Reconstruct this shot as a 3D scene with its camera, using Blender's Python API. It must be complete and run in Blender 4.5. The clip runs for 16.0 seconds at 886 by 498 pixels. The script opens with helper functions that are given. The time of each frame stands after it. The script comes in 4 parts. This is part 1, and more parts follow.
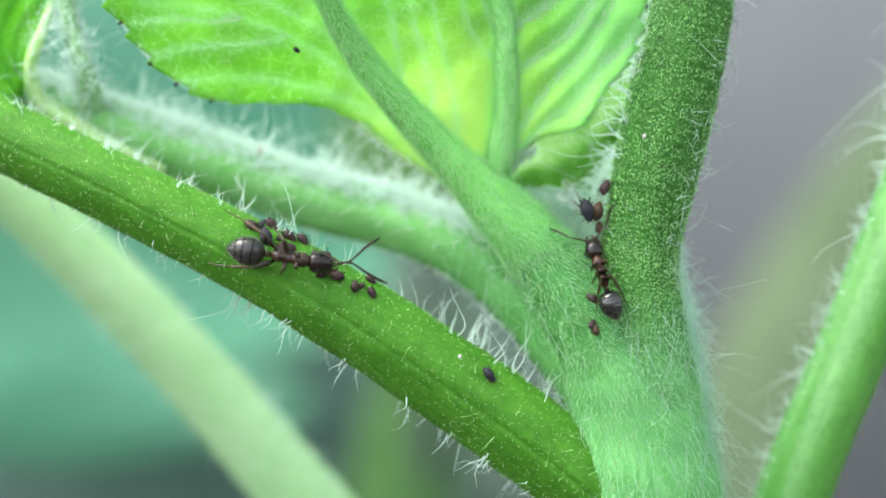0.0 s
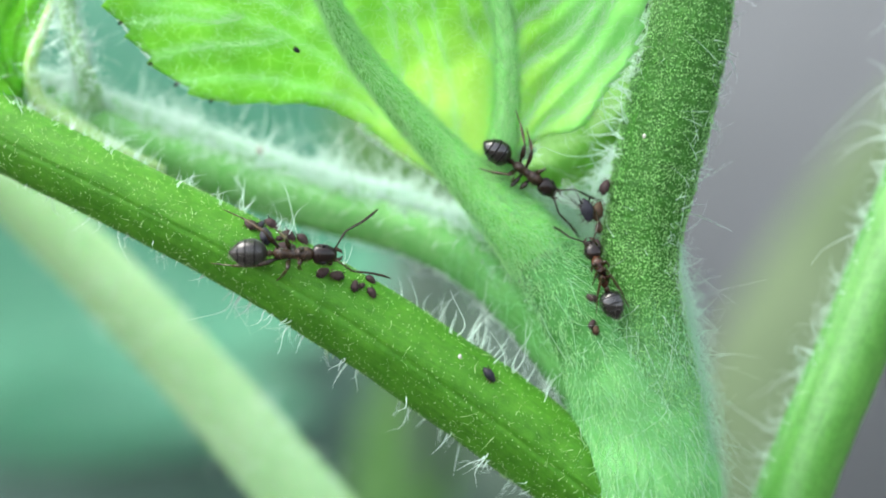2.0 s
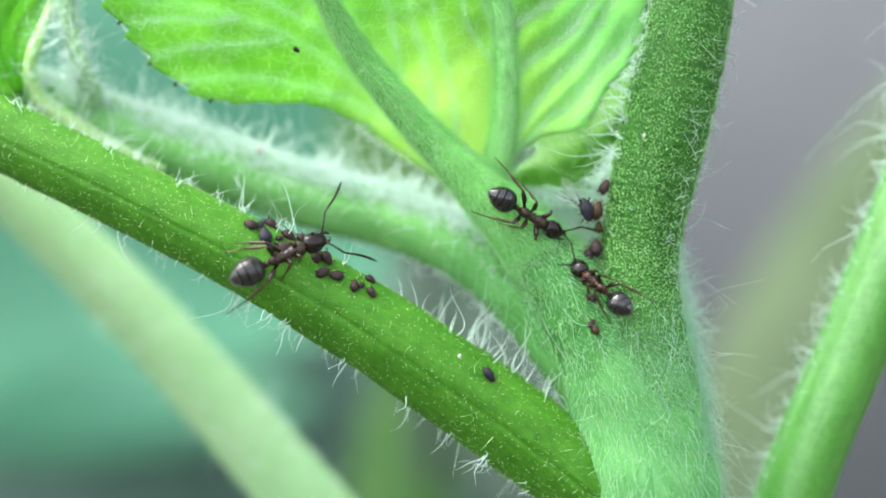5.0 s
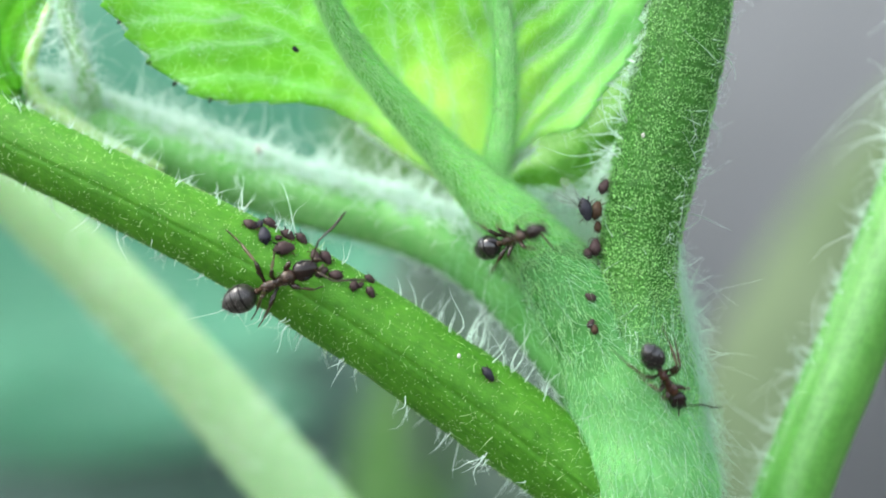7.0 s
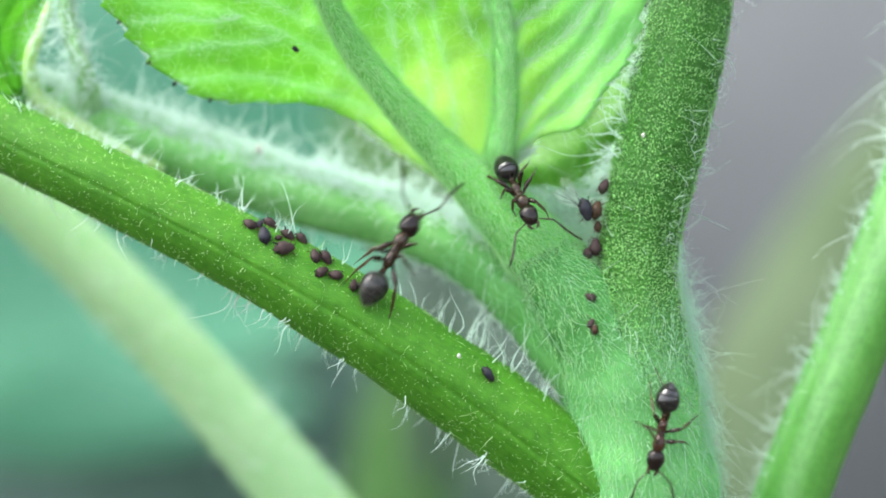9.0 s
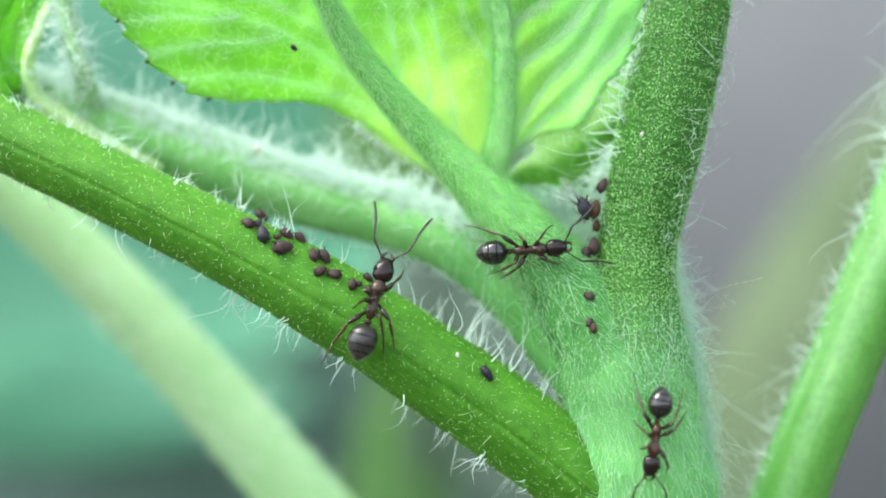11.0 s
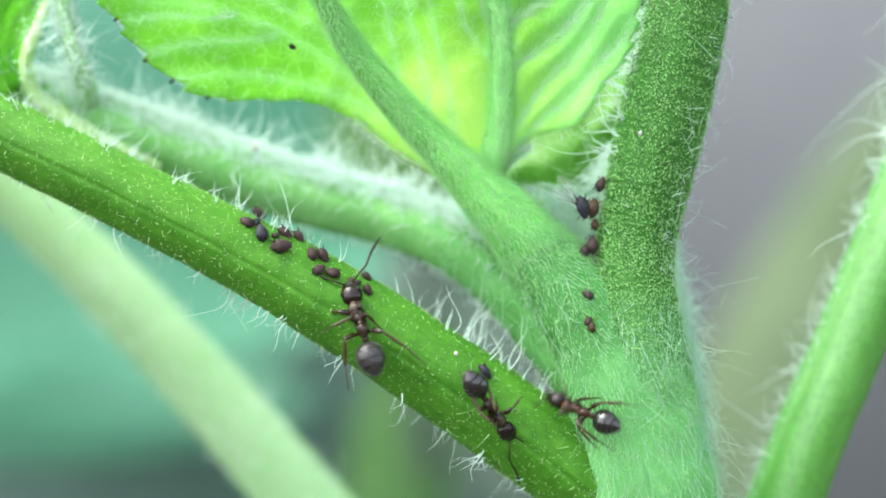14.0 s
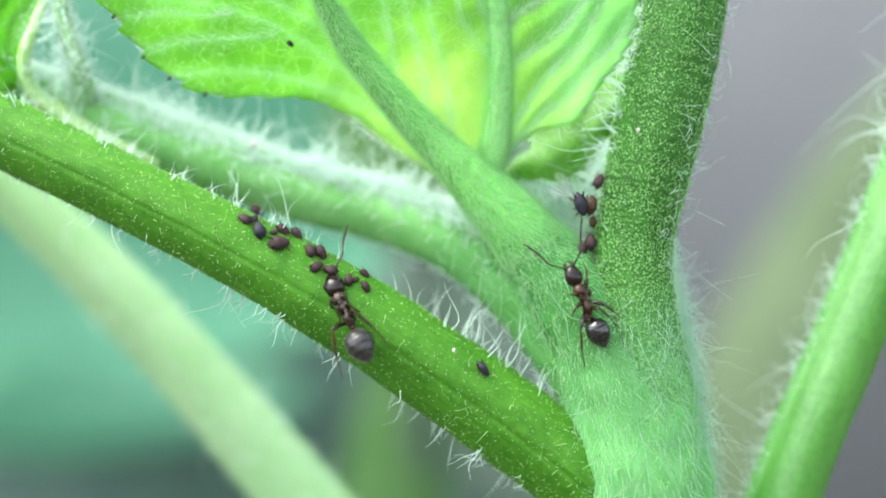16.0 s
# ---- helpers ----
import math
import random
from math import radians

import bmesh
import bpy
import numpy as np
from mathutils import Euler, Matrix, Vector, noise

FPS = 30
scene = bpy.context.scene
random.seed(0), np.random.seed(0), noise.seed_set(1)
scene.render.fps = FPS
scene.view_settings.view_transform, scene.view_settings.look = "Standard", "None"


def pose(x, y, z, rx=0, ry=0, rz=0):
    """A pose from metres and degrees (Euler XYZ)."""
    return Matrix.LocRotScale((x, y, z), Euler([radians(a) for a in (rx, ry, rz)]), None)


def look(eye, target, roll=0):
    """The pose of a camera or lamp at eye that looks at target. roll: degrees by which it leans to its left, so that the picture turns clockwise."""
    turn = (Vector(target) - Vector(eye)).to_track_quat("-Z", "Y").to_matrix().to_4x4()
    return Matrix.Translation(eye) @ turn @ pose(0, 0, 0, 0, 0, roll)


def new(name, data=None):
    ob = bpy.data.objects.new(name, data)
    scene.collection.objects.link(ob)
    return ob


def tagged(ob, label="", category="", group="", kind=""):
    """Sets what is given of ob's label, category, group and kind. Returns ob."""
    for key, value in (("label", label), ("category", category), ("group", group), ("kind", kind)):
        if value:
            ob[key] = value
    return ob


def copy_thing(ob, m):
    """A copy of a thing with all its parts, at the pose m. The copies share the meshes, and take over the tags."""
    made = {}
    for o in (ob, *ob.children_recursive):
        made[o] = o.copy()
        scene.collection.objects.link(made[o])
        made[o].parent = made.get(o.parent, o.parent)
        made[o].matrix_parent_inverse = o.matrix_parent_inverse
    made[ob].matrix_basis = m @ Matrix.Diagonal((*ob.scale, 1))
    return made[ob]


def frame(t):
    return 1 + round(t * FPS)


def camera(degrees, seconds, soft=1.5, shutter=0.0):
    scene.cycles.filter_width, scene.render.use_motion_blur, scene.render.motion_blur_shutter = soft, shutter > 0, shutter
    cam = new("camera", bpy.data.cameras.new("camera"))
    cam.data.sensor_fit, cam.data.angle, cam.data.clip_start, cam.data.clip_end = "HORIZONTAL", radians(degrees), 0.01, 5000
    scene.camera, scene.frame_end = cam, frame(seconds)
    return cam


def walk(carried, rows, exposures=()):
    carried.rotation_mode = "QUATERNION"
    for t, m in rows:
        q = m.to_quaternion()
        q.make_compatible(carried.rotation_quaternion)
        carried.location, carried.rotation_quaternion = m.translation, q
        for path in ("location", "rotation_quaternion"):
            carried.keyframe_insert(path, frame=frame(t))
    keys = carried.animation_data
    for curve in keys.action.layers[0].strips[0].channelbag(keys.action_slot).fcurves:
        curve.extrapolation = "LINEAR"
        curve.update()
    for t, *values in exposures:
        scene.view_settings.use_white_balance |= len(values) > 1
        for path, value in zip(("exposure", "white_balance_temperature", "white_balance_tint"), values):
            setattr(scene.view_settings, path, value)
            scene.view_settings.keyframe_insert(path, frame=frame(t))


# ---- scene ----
from mathutils.bvhtree import BVHTree

# ---- camera: a macro lens, almost still, that sinks a little to the lower side ----
cam = camera(36, 16.0, soft=1.7, shutter=0.5)
cam.data.dof.use_dof = True
cam.data.dof.focus_distance = 0.0603
cam.data.dof.aperture_fstop = 13.5

D = 60.3            # millimetres from the lens to the plane of focus
U = 0.025           # millimetres to one unit of the plan
H = 0.35            # metres from the soil to the middle of the plan
N = U / 1000        # metres to one unit
STEP = 0.02375      # degrees of turn to one unit


def held(dx, dy):
    return pose(0, -D / 1000, H, 90 + dy * STEP, 0, dx * STEP)


DRIFT = [
    (0.0, 2.2, 1.3), (2.0, 2.0, 1.2), (4.0, 1.5, 0.9), (6.5, 0.6, 0.2), (7.0, 0, 0),
    (9.0, 0, -0.2), (11.5, -2.7, -2.3), (12.5, -2.6, -2.5), (13.0, -4.2, -2.8),
    (13.5, -3.6, -3.5), (14.0, -5.2, -4.1), (14.5, -4.8, -4.9), (15.0, -6.5, -6.1),
    (15.5, -7.4, -7.8), (16.0, -8.8, -9.4),
]
walk(cam, [(t, held(dx, dy)) for t, dx, dy in DRIFT], exposures=[(0.0, 2.0), (2.0, 2.04), (9.0, 2.04), (12.5, 2.15), (16.0, 2.17)])

# ---- light: a bright, hazy sky with a veiled sun high behind the plant ----
world = bpy.data.worlds.new("sky")
scene.world = world
world.use_nodes = True
SUN_ELEVATION, SUN_ROTATION = radians(58), radians(-101)
sky = world.node_tree.nodes.new("ShaderNodeTexSky")
sky.sky_type, sky.sun_disc = "NISHITA", False
sky.sun_elevation, sky.sun_rotation = SUN_ELEVATION, SUN_ROTATION
sky.dust_density, sky.air_density = 3.0, 1.0
back = world.node_tree.nodes["Background"]
back.inputs["Strength"].default_value = 0.15
veil = world.node_tree.nodes.new("ShaderNodeHueSaturation")
veil.inputs["Saturation"].default_value = 0.42
world.node_tree.links.new(sky.outputs["Color"], veil.inputs["Color"])
world.node_tree.links.new(veil.outputs["Color"], back.inputs["Color"])
sun = new("sun", bpy.data.lights.new("sun", "SUN"))
sun.data.energy, sun.data.angle, sun.data.color = 1.0, radians(40), (1.0, 0.97, 0.9)
sun.matrix_world = look((math.sin(SUN_ROTATION) * math.cos(SUN_ELEVATION), math.cos(SUN_ROTATION) * math.cos(SUN_ELEVATION), math.sin(SUN_ELEVATION)), (0, 0, 0))


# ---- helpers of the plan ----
def spot(a, b, d=0.0):
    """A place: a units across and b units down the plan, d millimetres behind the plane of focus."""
    k = U * (1 + d / D) / 1000
    return Vector(((a - 784) * k, d / 1000, H + (441 - b) * k))


def mesh_of(name, verts, faces, smooth=True):
    me = bpy.data.meshes.new(name)
    me.from_pydata([tuple(v) for v in verts], [], faces)
    me.update()
    if smooth:
        me.shade_smooth()
    return me


def part(name, shape, material, parent, label="", base=None):
    """Links a bmesh or a mesh as one mesh object under a thing or under a part."""
    if isinstance(shape, bmesh.types.BMesh):
        me = bpy.data.meshes.new(name)
        shape.to_mesh(me)
        shape.free()
        me.shade_smooth()
    else:
        me = shape
    if not me.materials:
        me.materials.append(material)
    ob = new(name, me)
    ob.parent = parent
    if base is not None:
        ob.matrix_parent_inverse = Matrix.Translation(-Vector(base))
    return tagged(ob, label)


def thing(name, place, label, category, group="", kind=""):
    ob = new(name)
    ob.empty_display_size = 0.001
    ob.location = place
    return tagged(ob, label, category, group, kind)


def curve(points, n):
    """n points on a smooth line through the given ones (rows of numbers)."""
    p = np.array(points, float)
    h = np.linalg.norm(np.diff(p[:, :2], axis=0), axis=1)[:, None] + 1e-9
    v = np.diff(p, axis=0) / h
    m = np.vstack([v[:1], (v[:-1] * h[1:] + v[1:] * h[:-1]) / (h[1:] + h[:-1]), v[-1:]])
    out = []
    for t in np.linspace(0, len(p) - 1 - 1e-9, n):
        i, f = int(t), t - int(t)
        g = h[i]
        out.append((2 * f ** 3 - 3 * f * f + 1) * p[i] + (f ** 3 - 2 * f * f + f) * g * m[i] + (3 * f * f - 2 * f ** 3) * p[i + 1] + (f ** 3 - f * f) * g * m[i + 1])
    return np.array(out)


class Tube:
    """A tapered, slightly uneven stalk along a smooth line of (a, b, d, radius in units)."""

    def __init__(self, rows, n=60, sides=28, ridges=0, ridge=0.0, grooves=(), rough=0.02, seed=0):
        c = curve(rows, n)
        self.mid = np.array([spot(*r[:3]) for r in c])
        self.rad = c[:, 3] * U / 1000 * (1 + c[:, 2] / D)
        self.n, self.sides = n, sides
        go = np.gradient(self.mid, axis=0)
        self.go = go / np.linalg.norm(go, axis=1)[:, None]
        self.s = np.concatenate([[0], np.cumsum(np.linalg.norm(np.diff(self.mid, axis=0), axis=1))])
        front = np.array([0.0, -1.0, 0.0])
        self.e1 = front - self.go * (self.go @ front)[:, None]
        self.e1 /= np.linalg.norm(self.e1, axis=1)[:, None]
        self.e2 = np.cross(self.go, self.e1)
        self.ridges, self.ridge, self.grooves, self.rough, self.seed = ridges, ridge, grooves, rough, seed

    def swell(self, u, w):
        k = 1 + self.ridge * math.cos(self.ridges * w)
        for w0, deep, wide in self.grooves:
            k -= deep * math.exp(-((math.remainder(w - w0, math.tau)) / wide) ** 2)
        s = self.s[-1] * u / (self.n - 1) * 700
        k += self.rough * noise.noise((s, 2.5 * math.cos(w) + self.seed, 2.5 * math.sin(w)))
        return k

    def at(self, u, w):
        """Place and outward way at u (0 to 1 along) and angle w (0 towards the lens)."""
        f = u * (self.n - 1)
        i = min(int(f), self.n - 2)
        f -= i
        mix = lambda q: q[i] * (1 - f) + q[i + 1] * f
        out = mix(self.e1) * math.cos(w) + mix(self.e2) * math.sin(w)
        return mix(self.mid) + out * mix(self.rad) * self.swell(u * (self.n - 1), w), out, mix(self.go)

    def mesh(self, name):
        verts, faces, uvs = [], [], []
        for i in range(self.n):
            for j in range(self.sides):
                w = math.tau * j / self.sides
                out = self.e1[i] * math.cos(w) + self.e2[i] * math.sin(w)
                verts.append(self.mid[i] + out * self.rad[i] * self.swell(i, w))
        q = self.sides
        for i in range(self.n - 1):
            for j in range(q):
                k = (j + 1) % q
                faces.append((i * q + j, i * q + k, (i + 1) * q + k, (i + 1) * q + j))
                for jj, ii in ((j, i), (j + 1, i), (j + 1, i + 1), (j, i + 1)):
                    uvs += [jj / q * math.tau * self.rad[ii] * 1000, self.s[ii] * 1000]
        faces += [tuple(reversed(range(q))), tuple((self.n - 1) * q + j for j in range(q))]
        uvs += [0.0, 0.0] * (2 * q)
        me = mesh_of(name, verts, faces)
        layer = me.uv_layers.new(name="along")
        layer.data.foreach_set("uv", uvs)
        return me


def hair_mesh(name, roots, ways, lengths, thick, bends, segs=4):
    """Many tapered hairs in one mesh: three-sided, curved towards bends."""
    roots, ways, bends = (np.asarray(q, float) for q in (roots, ways, bends))
    lengths, thick = np.asarray(lengths, float), np.asarray(thick, float)
    n = len(roots)
    ways /= np.linalg.norm(ways, axis=1)[:, None]
    side = np.cross(ways, np.array([0.31, 0.52, 0.79]))
    side /= np.linalg.norm(side, axis=1)[:, None] + 1e-12
    other = np.cross(ways, side)
    rings = []
    rng = np.random.RandomState(n % 9973)
    sway, turn = rng.normal(0, 0.075, n) * lengths, rng.uniform(0, 6.28, n)
    for k in range(segs + 1):
        f = k / segs
        c = (side * np.cos(turn)[:, None] + other * np.sin(turn)[:, None]) * (sway * (np.sin(f * 6.0 + turn) - np.sin(turn)) if segs > 3 else sway * 0)[:, None]
        c = c + roots + ways * (lengths * f)[:, None] + bends * (lengths * f * f)[:, None]
        w = thick * (1 - 0.9 * f)
        for j in range(3):
            g = math.tau * j / 3
            rings.append(c + (side * math.cos(g) + other * math.sin(g)) * w[:, None])
    verts = np.stack(rings, axis=1).reshape(-1, 3)
    per = 3 * (segs + 1)
    quads = []
    for k in range(segs):
        for j in range(3):
            jj = (j + 1) % 3
            quads.append((3 * k + j, 3 * k + jj, 3 * k + 3 + jj, 3 * k + 3 + j))
    quads = np.array(quads)
    faces = (quads[None] + (np.arange(n) * per)[:, None, None]).reshape(-1, 4)
    me = bpy.data.meshes.new(name)
    me.vertices.add(len(verts))
    me.vertices.foreach_set("co", verts.ravel())
    me.loops.add(faces.size)
    me.loops.foreach_set("vertex_index", faces.ravel().astype(np.int32))
    me.polygons.add(len(faces))
    me.polygons.foreach_set("loop_start", np.arange(0, faces.size, 4, dtype=np.int32))
    me.update(calc_edges=True)
    me.shade_smooth()
    return me


def fuzz(tube, count, length, thick, lean=0.4, curl=0.5, seed=1, u=(0, 1), w=(-math.pi, math.pi), along=0.0, spread=0.45, bias=1.0):
    """Roots, ways, lengths, widths and bends of hairs on a stalk. length and thick in units."""
    rng = random.Random(seed)
    rows = []
    for _ in range(count):
        uu, ww = u[0] + (u[1] - u[0]) * rng.random() ** bias, rng.uniform(*w)
        p, out, go = tube.at(uu, ww)
        side = np.cross(go, out)
        way = out + side * rng.gauss(0, lean) + go * (along + rng.gauss(0, lean))
        L = length * math.exp(rng.gauss(-0.1, spread)) * U / 1000
        bend = go * rng.gauss(along * curl, curl) + side * rng.gauss(0, curl) - out * rng.uniform(0, curl)
        rows.append((p - out * 2e-6, way, L, thick * rng.uniform(0.7, 1.2) * U / 1000, bend))
    return [list(q) for q in zip(*rows)]


def clumps(tube, count, length, thick, seed, u, w, lean=0.25, curl=0.3, along=0.0, most=4):
    """Long bristles that stand in loose tufts."""
    rng = random.Random(seed)
    rows = []
    for _ in range(count):
        u0, w0, l0, g0 = rng.uniform(*u), rng.uniform(*w), rng.gauss(0, lean), rng.gauss(along, lean)
        for _ in range(rng.randint(1, most)):
            uu = min(0.999, max(0, u0 + rng.gauss(0, 0.003)))
            p, out, go = tube.at(uu, w0 + rng.gauss(0, 0.12))
            side = np.cross(go, out)
            way = out + side * (l0 + rng.gauss(0, 0.12)) + go * (g0 + rng.gauss(0, 0.14))
            bend = go * rng.gauss(0, curl) + side * rng.gauss(0, curl)
            rows.append((p - out * 2e-6, way, length * math.exp(rng.gauss(-0.1, 0.35)) * N, thick * rng.uniform(0.75, 1.15) * N, bend))
    return [list(q) for q in zip(*rows)]


# ---- materials ----
def material(name):
    m = bpy.data.materials.new(name)
    m.use_nodes = True
    t = m.node_tree
    return m, t, t.nodes["Principled BSDF"]


def node(t, kind, **values):
    n = t.nodes.new(kind)
    for k, v in values.items():
        n.inputs[k].default_value = v
    return n


def ramp(t, source, stops):
    n = t.nodes.new("ShaderNodeValToRGB")
    e = n.color_ramp.elements
    while len(e) < len(stops):
        e.new(0.5)
    for q, (x, c) in zip(e, stops):
        q.position, q.color = x, (*c, 1)
    t.links.new(source, n.inputs["Fac"])
    return n.outputs["Color"]


def blend(t, fac, a, b, how="MIX"):
    n = t.nodes.new("ShaderNodeMix")
    n.data_type, n.blend_type = "RGBA", how
    for value, sock in ((fac, n.inputs[0]), (a, n.inputs[6]), (b, n.inputs[7])):
        if isinstance(value, bpy.types.NodeSocket):
            t.links.new(value, sock)
        else:
            sock.default_value = (*value, 1) if isinstance(value, tuple) else value
    return n.outputs[2]


def grain(t, scale, detail=4.0, rough=0.55, vector=None):
    n = node(t, "ShaderNodeTexNoise", Scale=scale, Detail=detail, Roughness=rough)
    if vector is None:
        vector = t.nodes.new("ShaderNodeTexCoord").outputs["Object"]
    t.links.new(vector, n.inputs["Vector"])
    return n.outputs["Fac"]


def relief(t, p, height, strength, distance):
    n = node(t, "ShaderNodeBump", Strength=strength, Distance=distance)
    t.links.new(height, n.inputs["Height"])
    t.links.new(n.outputs["Normal"], p.inputs["Normal"])


def stem_material(name, dark, mid, pale, gloss=0.45, soft=0.35, cell=9000.0, bumps=0.25, turn=None, shine=0.22):
    """Juicy green stalk: streaks along it, cells, a little light inside."""
    m, t, p = material(name)
    uv = t.nodes.new("ShaderNodeUVMap")
    uv.uv_map = "along"
    stretch = node(t, "ShaderNodeMapping", Scale=(4.0, 0.35, 1))
    t.links.new(uv.outputs["UV"], stretch.inputs["Vector"])
    streak = grain(t, 1.6, 5, 0.6, stretch.outputs["Vector"])
    spots = grain(t, 2600, 3)
    big = grain(t, 260, 2)
    c = ramp(t, streak, [(0.3, dark), (0.52, mid), (0.75, pale)])
    c = blend(t, 0.35, c, ramp(t, big, [(0.3, dark), (0.7, pale)]))
    c = blend(t, 0.3, c, ramp(t, spots, [(0.35, dark), (0.65, pale)]))
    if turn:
        # turn colours, woollier and paler on STEM_MAIN and STEM_FORK, from turn[0] to turn[1] millimetres along the
        # stalk
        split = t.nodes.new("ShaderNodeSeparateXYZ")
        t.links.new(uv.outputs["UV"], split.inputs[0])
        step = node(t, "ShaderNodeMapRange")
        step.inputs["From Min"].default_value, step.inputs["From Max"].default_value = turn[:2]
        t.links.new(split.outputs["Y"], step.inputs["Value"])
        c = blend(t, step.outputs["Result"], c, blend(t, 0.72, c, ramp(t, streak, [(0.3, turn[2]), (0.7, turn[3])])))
    t.links.new(c, p.inputs["Base Color"])
    p.inputs["Roughness"].default_value = gloss
    p.inputs["Specular IOR Level"].default_value = shine
    p.inputs["Subsurface Weight"].default_value = soft
    p.inputs["Subsurface Radius"].default_value = (0.4, 1.0, 0.2)
    p.inputs["Subsurface Scale"].default_value = 0.0007
    cells = node(t, "ShaderNodeTexVoronoi", Scale=cell)
    t.links.new(t.nodes.new("ShaderNodeTexCoord").outputs["Object"], cells.inputs["Vector"])
    relief(t, p, cells.outputs["Distance"], bumps, 0.00006)
    return m


def leaf_material(name, dark, pale, through_dark, through_pale, share=0.55, scale=1.0, base=None, reach=0.0085):
    """Thin blade with a net of fine veins: daylight from its far side glows through; near base thin tissue and painted
    glow make it paler, farther out painted shade darkens it.
    """
    m, t, p = material(name)
    where = t.nodes.new("ShaderNodeTexCoord").outputs["Object"]
    patch = grain(t, 300 * scale, 4)
    fine = grain(t, 2200 * scale, 5, 0.65)
    net = node(t, "ShaderNodeTexVoronoi", Scale=1500.0 * scale)
    net.feature = "DISTANCE_TO_EDGE"
    warp = node(t, "ShaderNodeTexNoise", Scale=700.0 * scale, Detail=3.0)
    t.links.new(where, warp.inputs["Vector"])
    shift = node(t, "ShaderNodeVectorMath")
    shift.operation = "MULTIPLY_ADD"
    t.links.new(warp.outputs["Color"], shift.inputs[0])
    shift.inputs[1].default_value = (0.0009 / scale,) * 3
    t.links.new(where, shift.inputs[2])
    t.links.new(shift.outputs[0], net.inputs["Vector"])
    lines = ramp(t, net.outputs["Distance"], [(0.0, (1, 1, 1)), (0.09, (0, 0, 0))])
    c = blend(t, 0.4, ramp(t, patch, [(0.3, dark), (0.7, pale)]), ramp(t, fine, [(0.35, dark), (0.7, pale)]))
    c = blend(t, blend(t, 0.45, (0, 0, 0), lines), c, tuple(min(1, 1.6 * q + 0.05) for q in pale))
    mark = t.nodes.new("ShaderNodeAttribute")
    mark.attribute_name = "veined"
    tissue = blend(t, 0.72, (0, 0, 0), mark.outputs["Color"])
    c = blend(t, tissue, c, (0.50, 0.80, 0.46))
    t.links.new(c, p.inputs["Base Color"])
    p.inputs["Roughness"].default_value = 0.5
    glow = t.nodes.new("ShaderNodeBsdfTranslucent")
    g = blend(t, 0.4, ramp(t, patch, [(0.25, through_dark), (0.75, through_pale)]), ramp(t, fine, [(0.3, through_dark), (0.7, through_pale)]))
    # brighter light near base and shade farther out are put into the through colour
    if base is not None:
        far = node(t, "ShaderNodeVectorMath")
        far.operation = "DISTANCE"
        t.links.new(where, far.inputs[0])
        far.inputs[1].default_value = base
        glow_fade = node(t, "ShaderNodeMapRange")
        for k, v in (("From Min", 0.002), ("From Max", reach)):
            glow_fade.inputs[k].default_value = v
        t.links.new(far.outputs["Value"], glow_fade.inputs["Value"])
        g = blend(t, glow_fade.outputs["Result"], through_pale, blend(t, 0.75, g, through_dark))
    g = blend(t, blend(t, 0.22, (0, 0, 0), lines), g, tuple(min(1, 0.5 + 0.5 * q) for q in through_pale))
    g = blend(t, tissue, g, (0.62, 0.98, 0.58))
    t.links.new(g, glow.inputs["Color"])
    mixer = t.nodes.new("ShaderNodeMixShader")
    mixer.inputs[0].default_value = share
    t.links.new(p.outputs[0], mixer.inputs[1])
    t.links.new(glow.outputs[0], mixer.inputs[2])
    t.links.new(mixer.outputs[0], t.nodes["Material Output"].inputs["Surface"])
    relief(t, p, fine, 0.6, 0.00008)
    return m


def hair_material(name, tint, share=0.5):
    m, t, p = material(name)
    p.inputs["Base Color"].default_value = (*tint, 1)
    p.inputs["Roughness"].default_value = 0.35
    glow = node(t, "ShaderNodeBsdfTranslucent", Color=(*tint, 1))
    mixer = t.nodes.new("ShaderNodeMixShader")
    mixer.inputs[0].default_value = share
    t.links.new(p.outputs[0], mixer.inputs[1])
    t.links.new(glow.outputs[0], mixer.inputs[2])
    t.links.new(mixer.outputs[0], t.nodes["Material Output"].inputs["Surface"])
    return m


def plain_material(name, stops, scale, rough=0.6, bump=0.3, deep=0.00002, detail=4, shine=0.25):
    m, t, p = material(name)
    f = grain(t, scale, detail)
    t.links.new(ramp(t, f, stops), p.inputs["Base Color"])
    p.inputs["Roughness"].default_value = rough
    p.inputs["Specular IOR Level"].default_value = shine
    relief(t, p, grain(t, scale * 5, 4), bump, deep)
    return m


STEM = stem_material("green_stem", (0.027, 0.128, 0.005), (0.052, 0.215, 0.010), (0.105, 0.32, 0.026), 0.6)
STEM_MAIN = stem_material("green_downy_stem", (0.013, 0.075, 0.005), (0.027, 0.135, 0.011), (0.065, 0.23, 0.030), 0.5, 0.25, 5200.0, 1.0, (25.5, 32.0, (0.13, 0.45, 0.12), (0.34, 0.74, 0.33)))
STEM_FORK = stem_material("mint_green_stem", (0.025, 0.145, 0.016), (0.053, 0.23, 0.04), (0.13, 0.37, 0.12), 0.65, turn=(6.0, 12.0, (0.10, 0.39, 0.08), (0.26, 0.60, 0.25)))
STEM_NEAR = stem_material("yellow_green_stem", (0.045, 0.22, 0.015), (0.075, 0.31, 0.03), (0.15, 0.44, 0.08), 0.33, 0.2, shine=1.0)
STEM_PALE = stem_material("pale_green_stem", (0.15, 0.45, 0.10), (0.26, 0.58, 0.20), (0.42, 0.70, 0.34), 0.6)
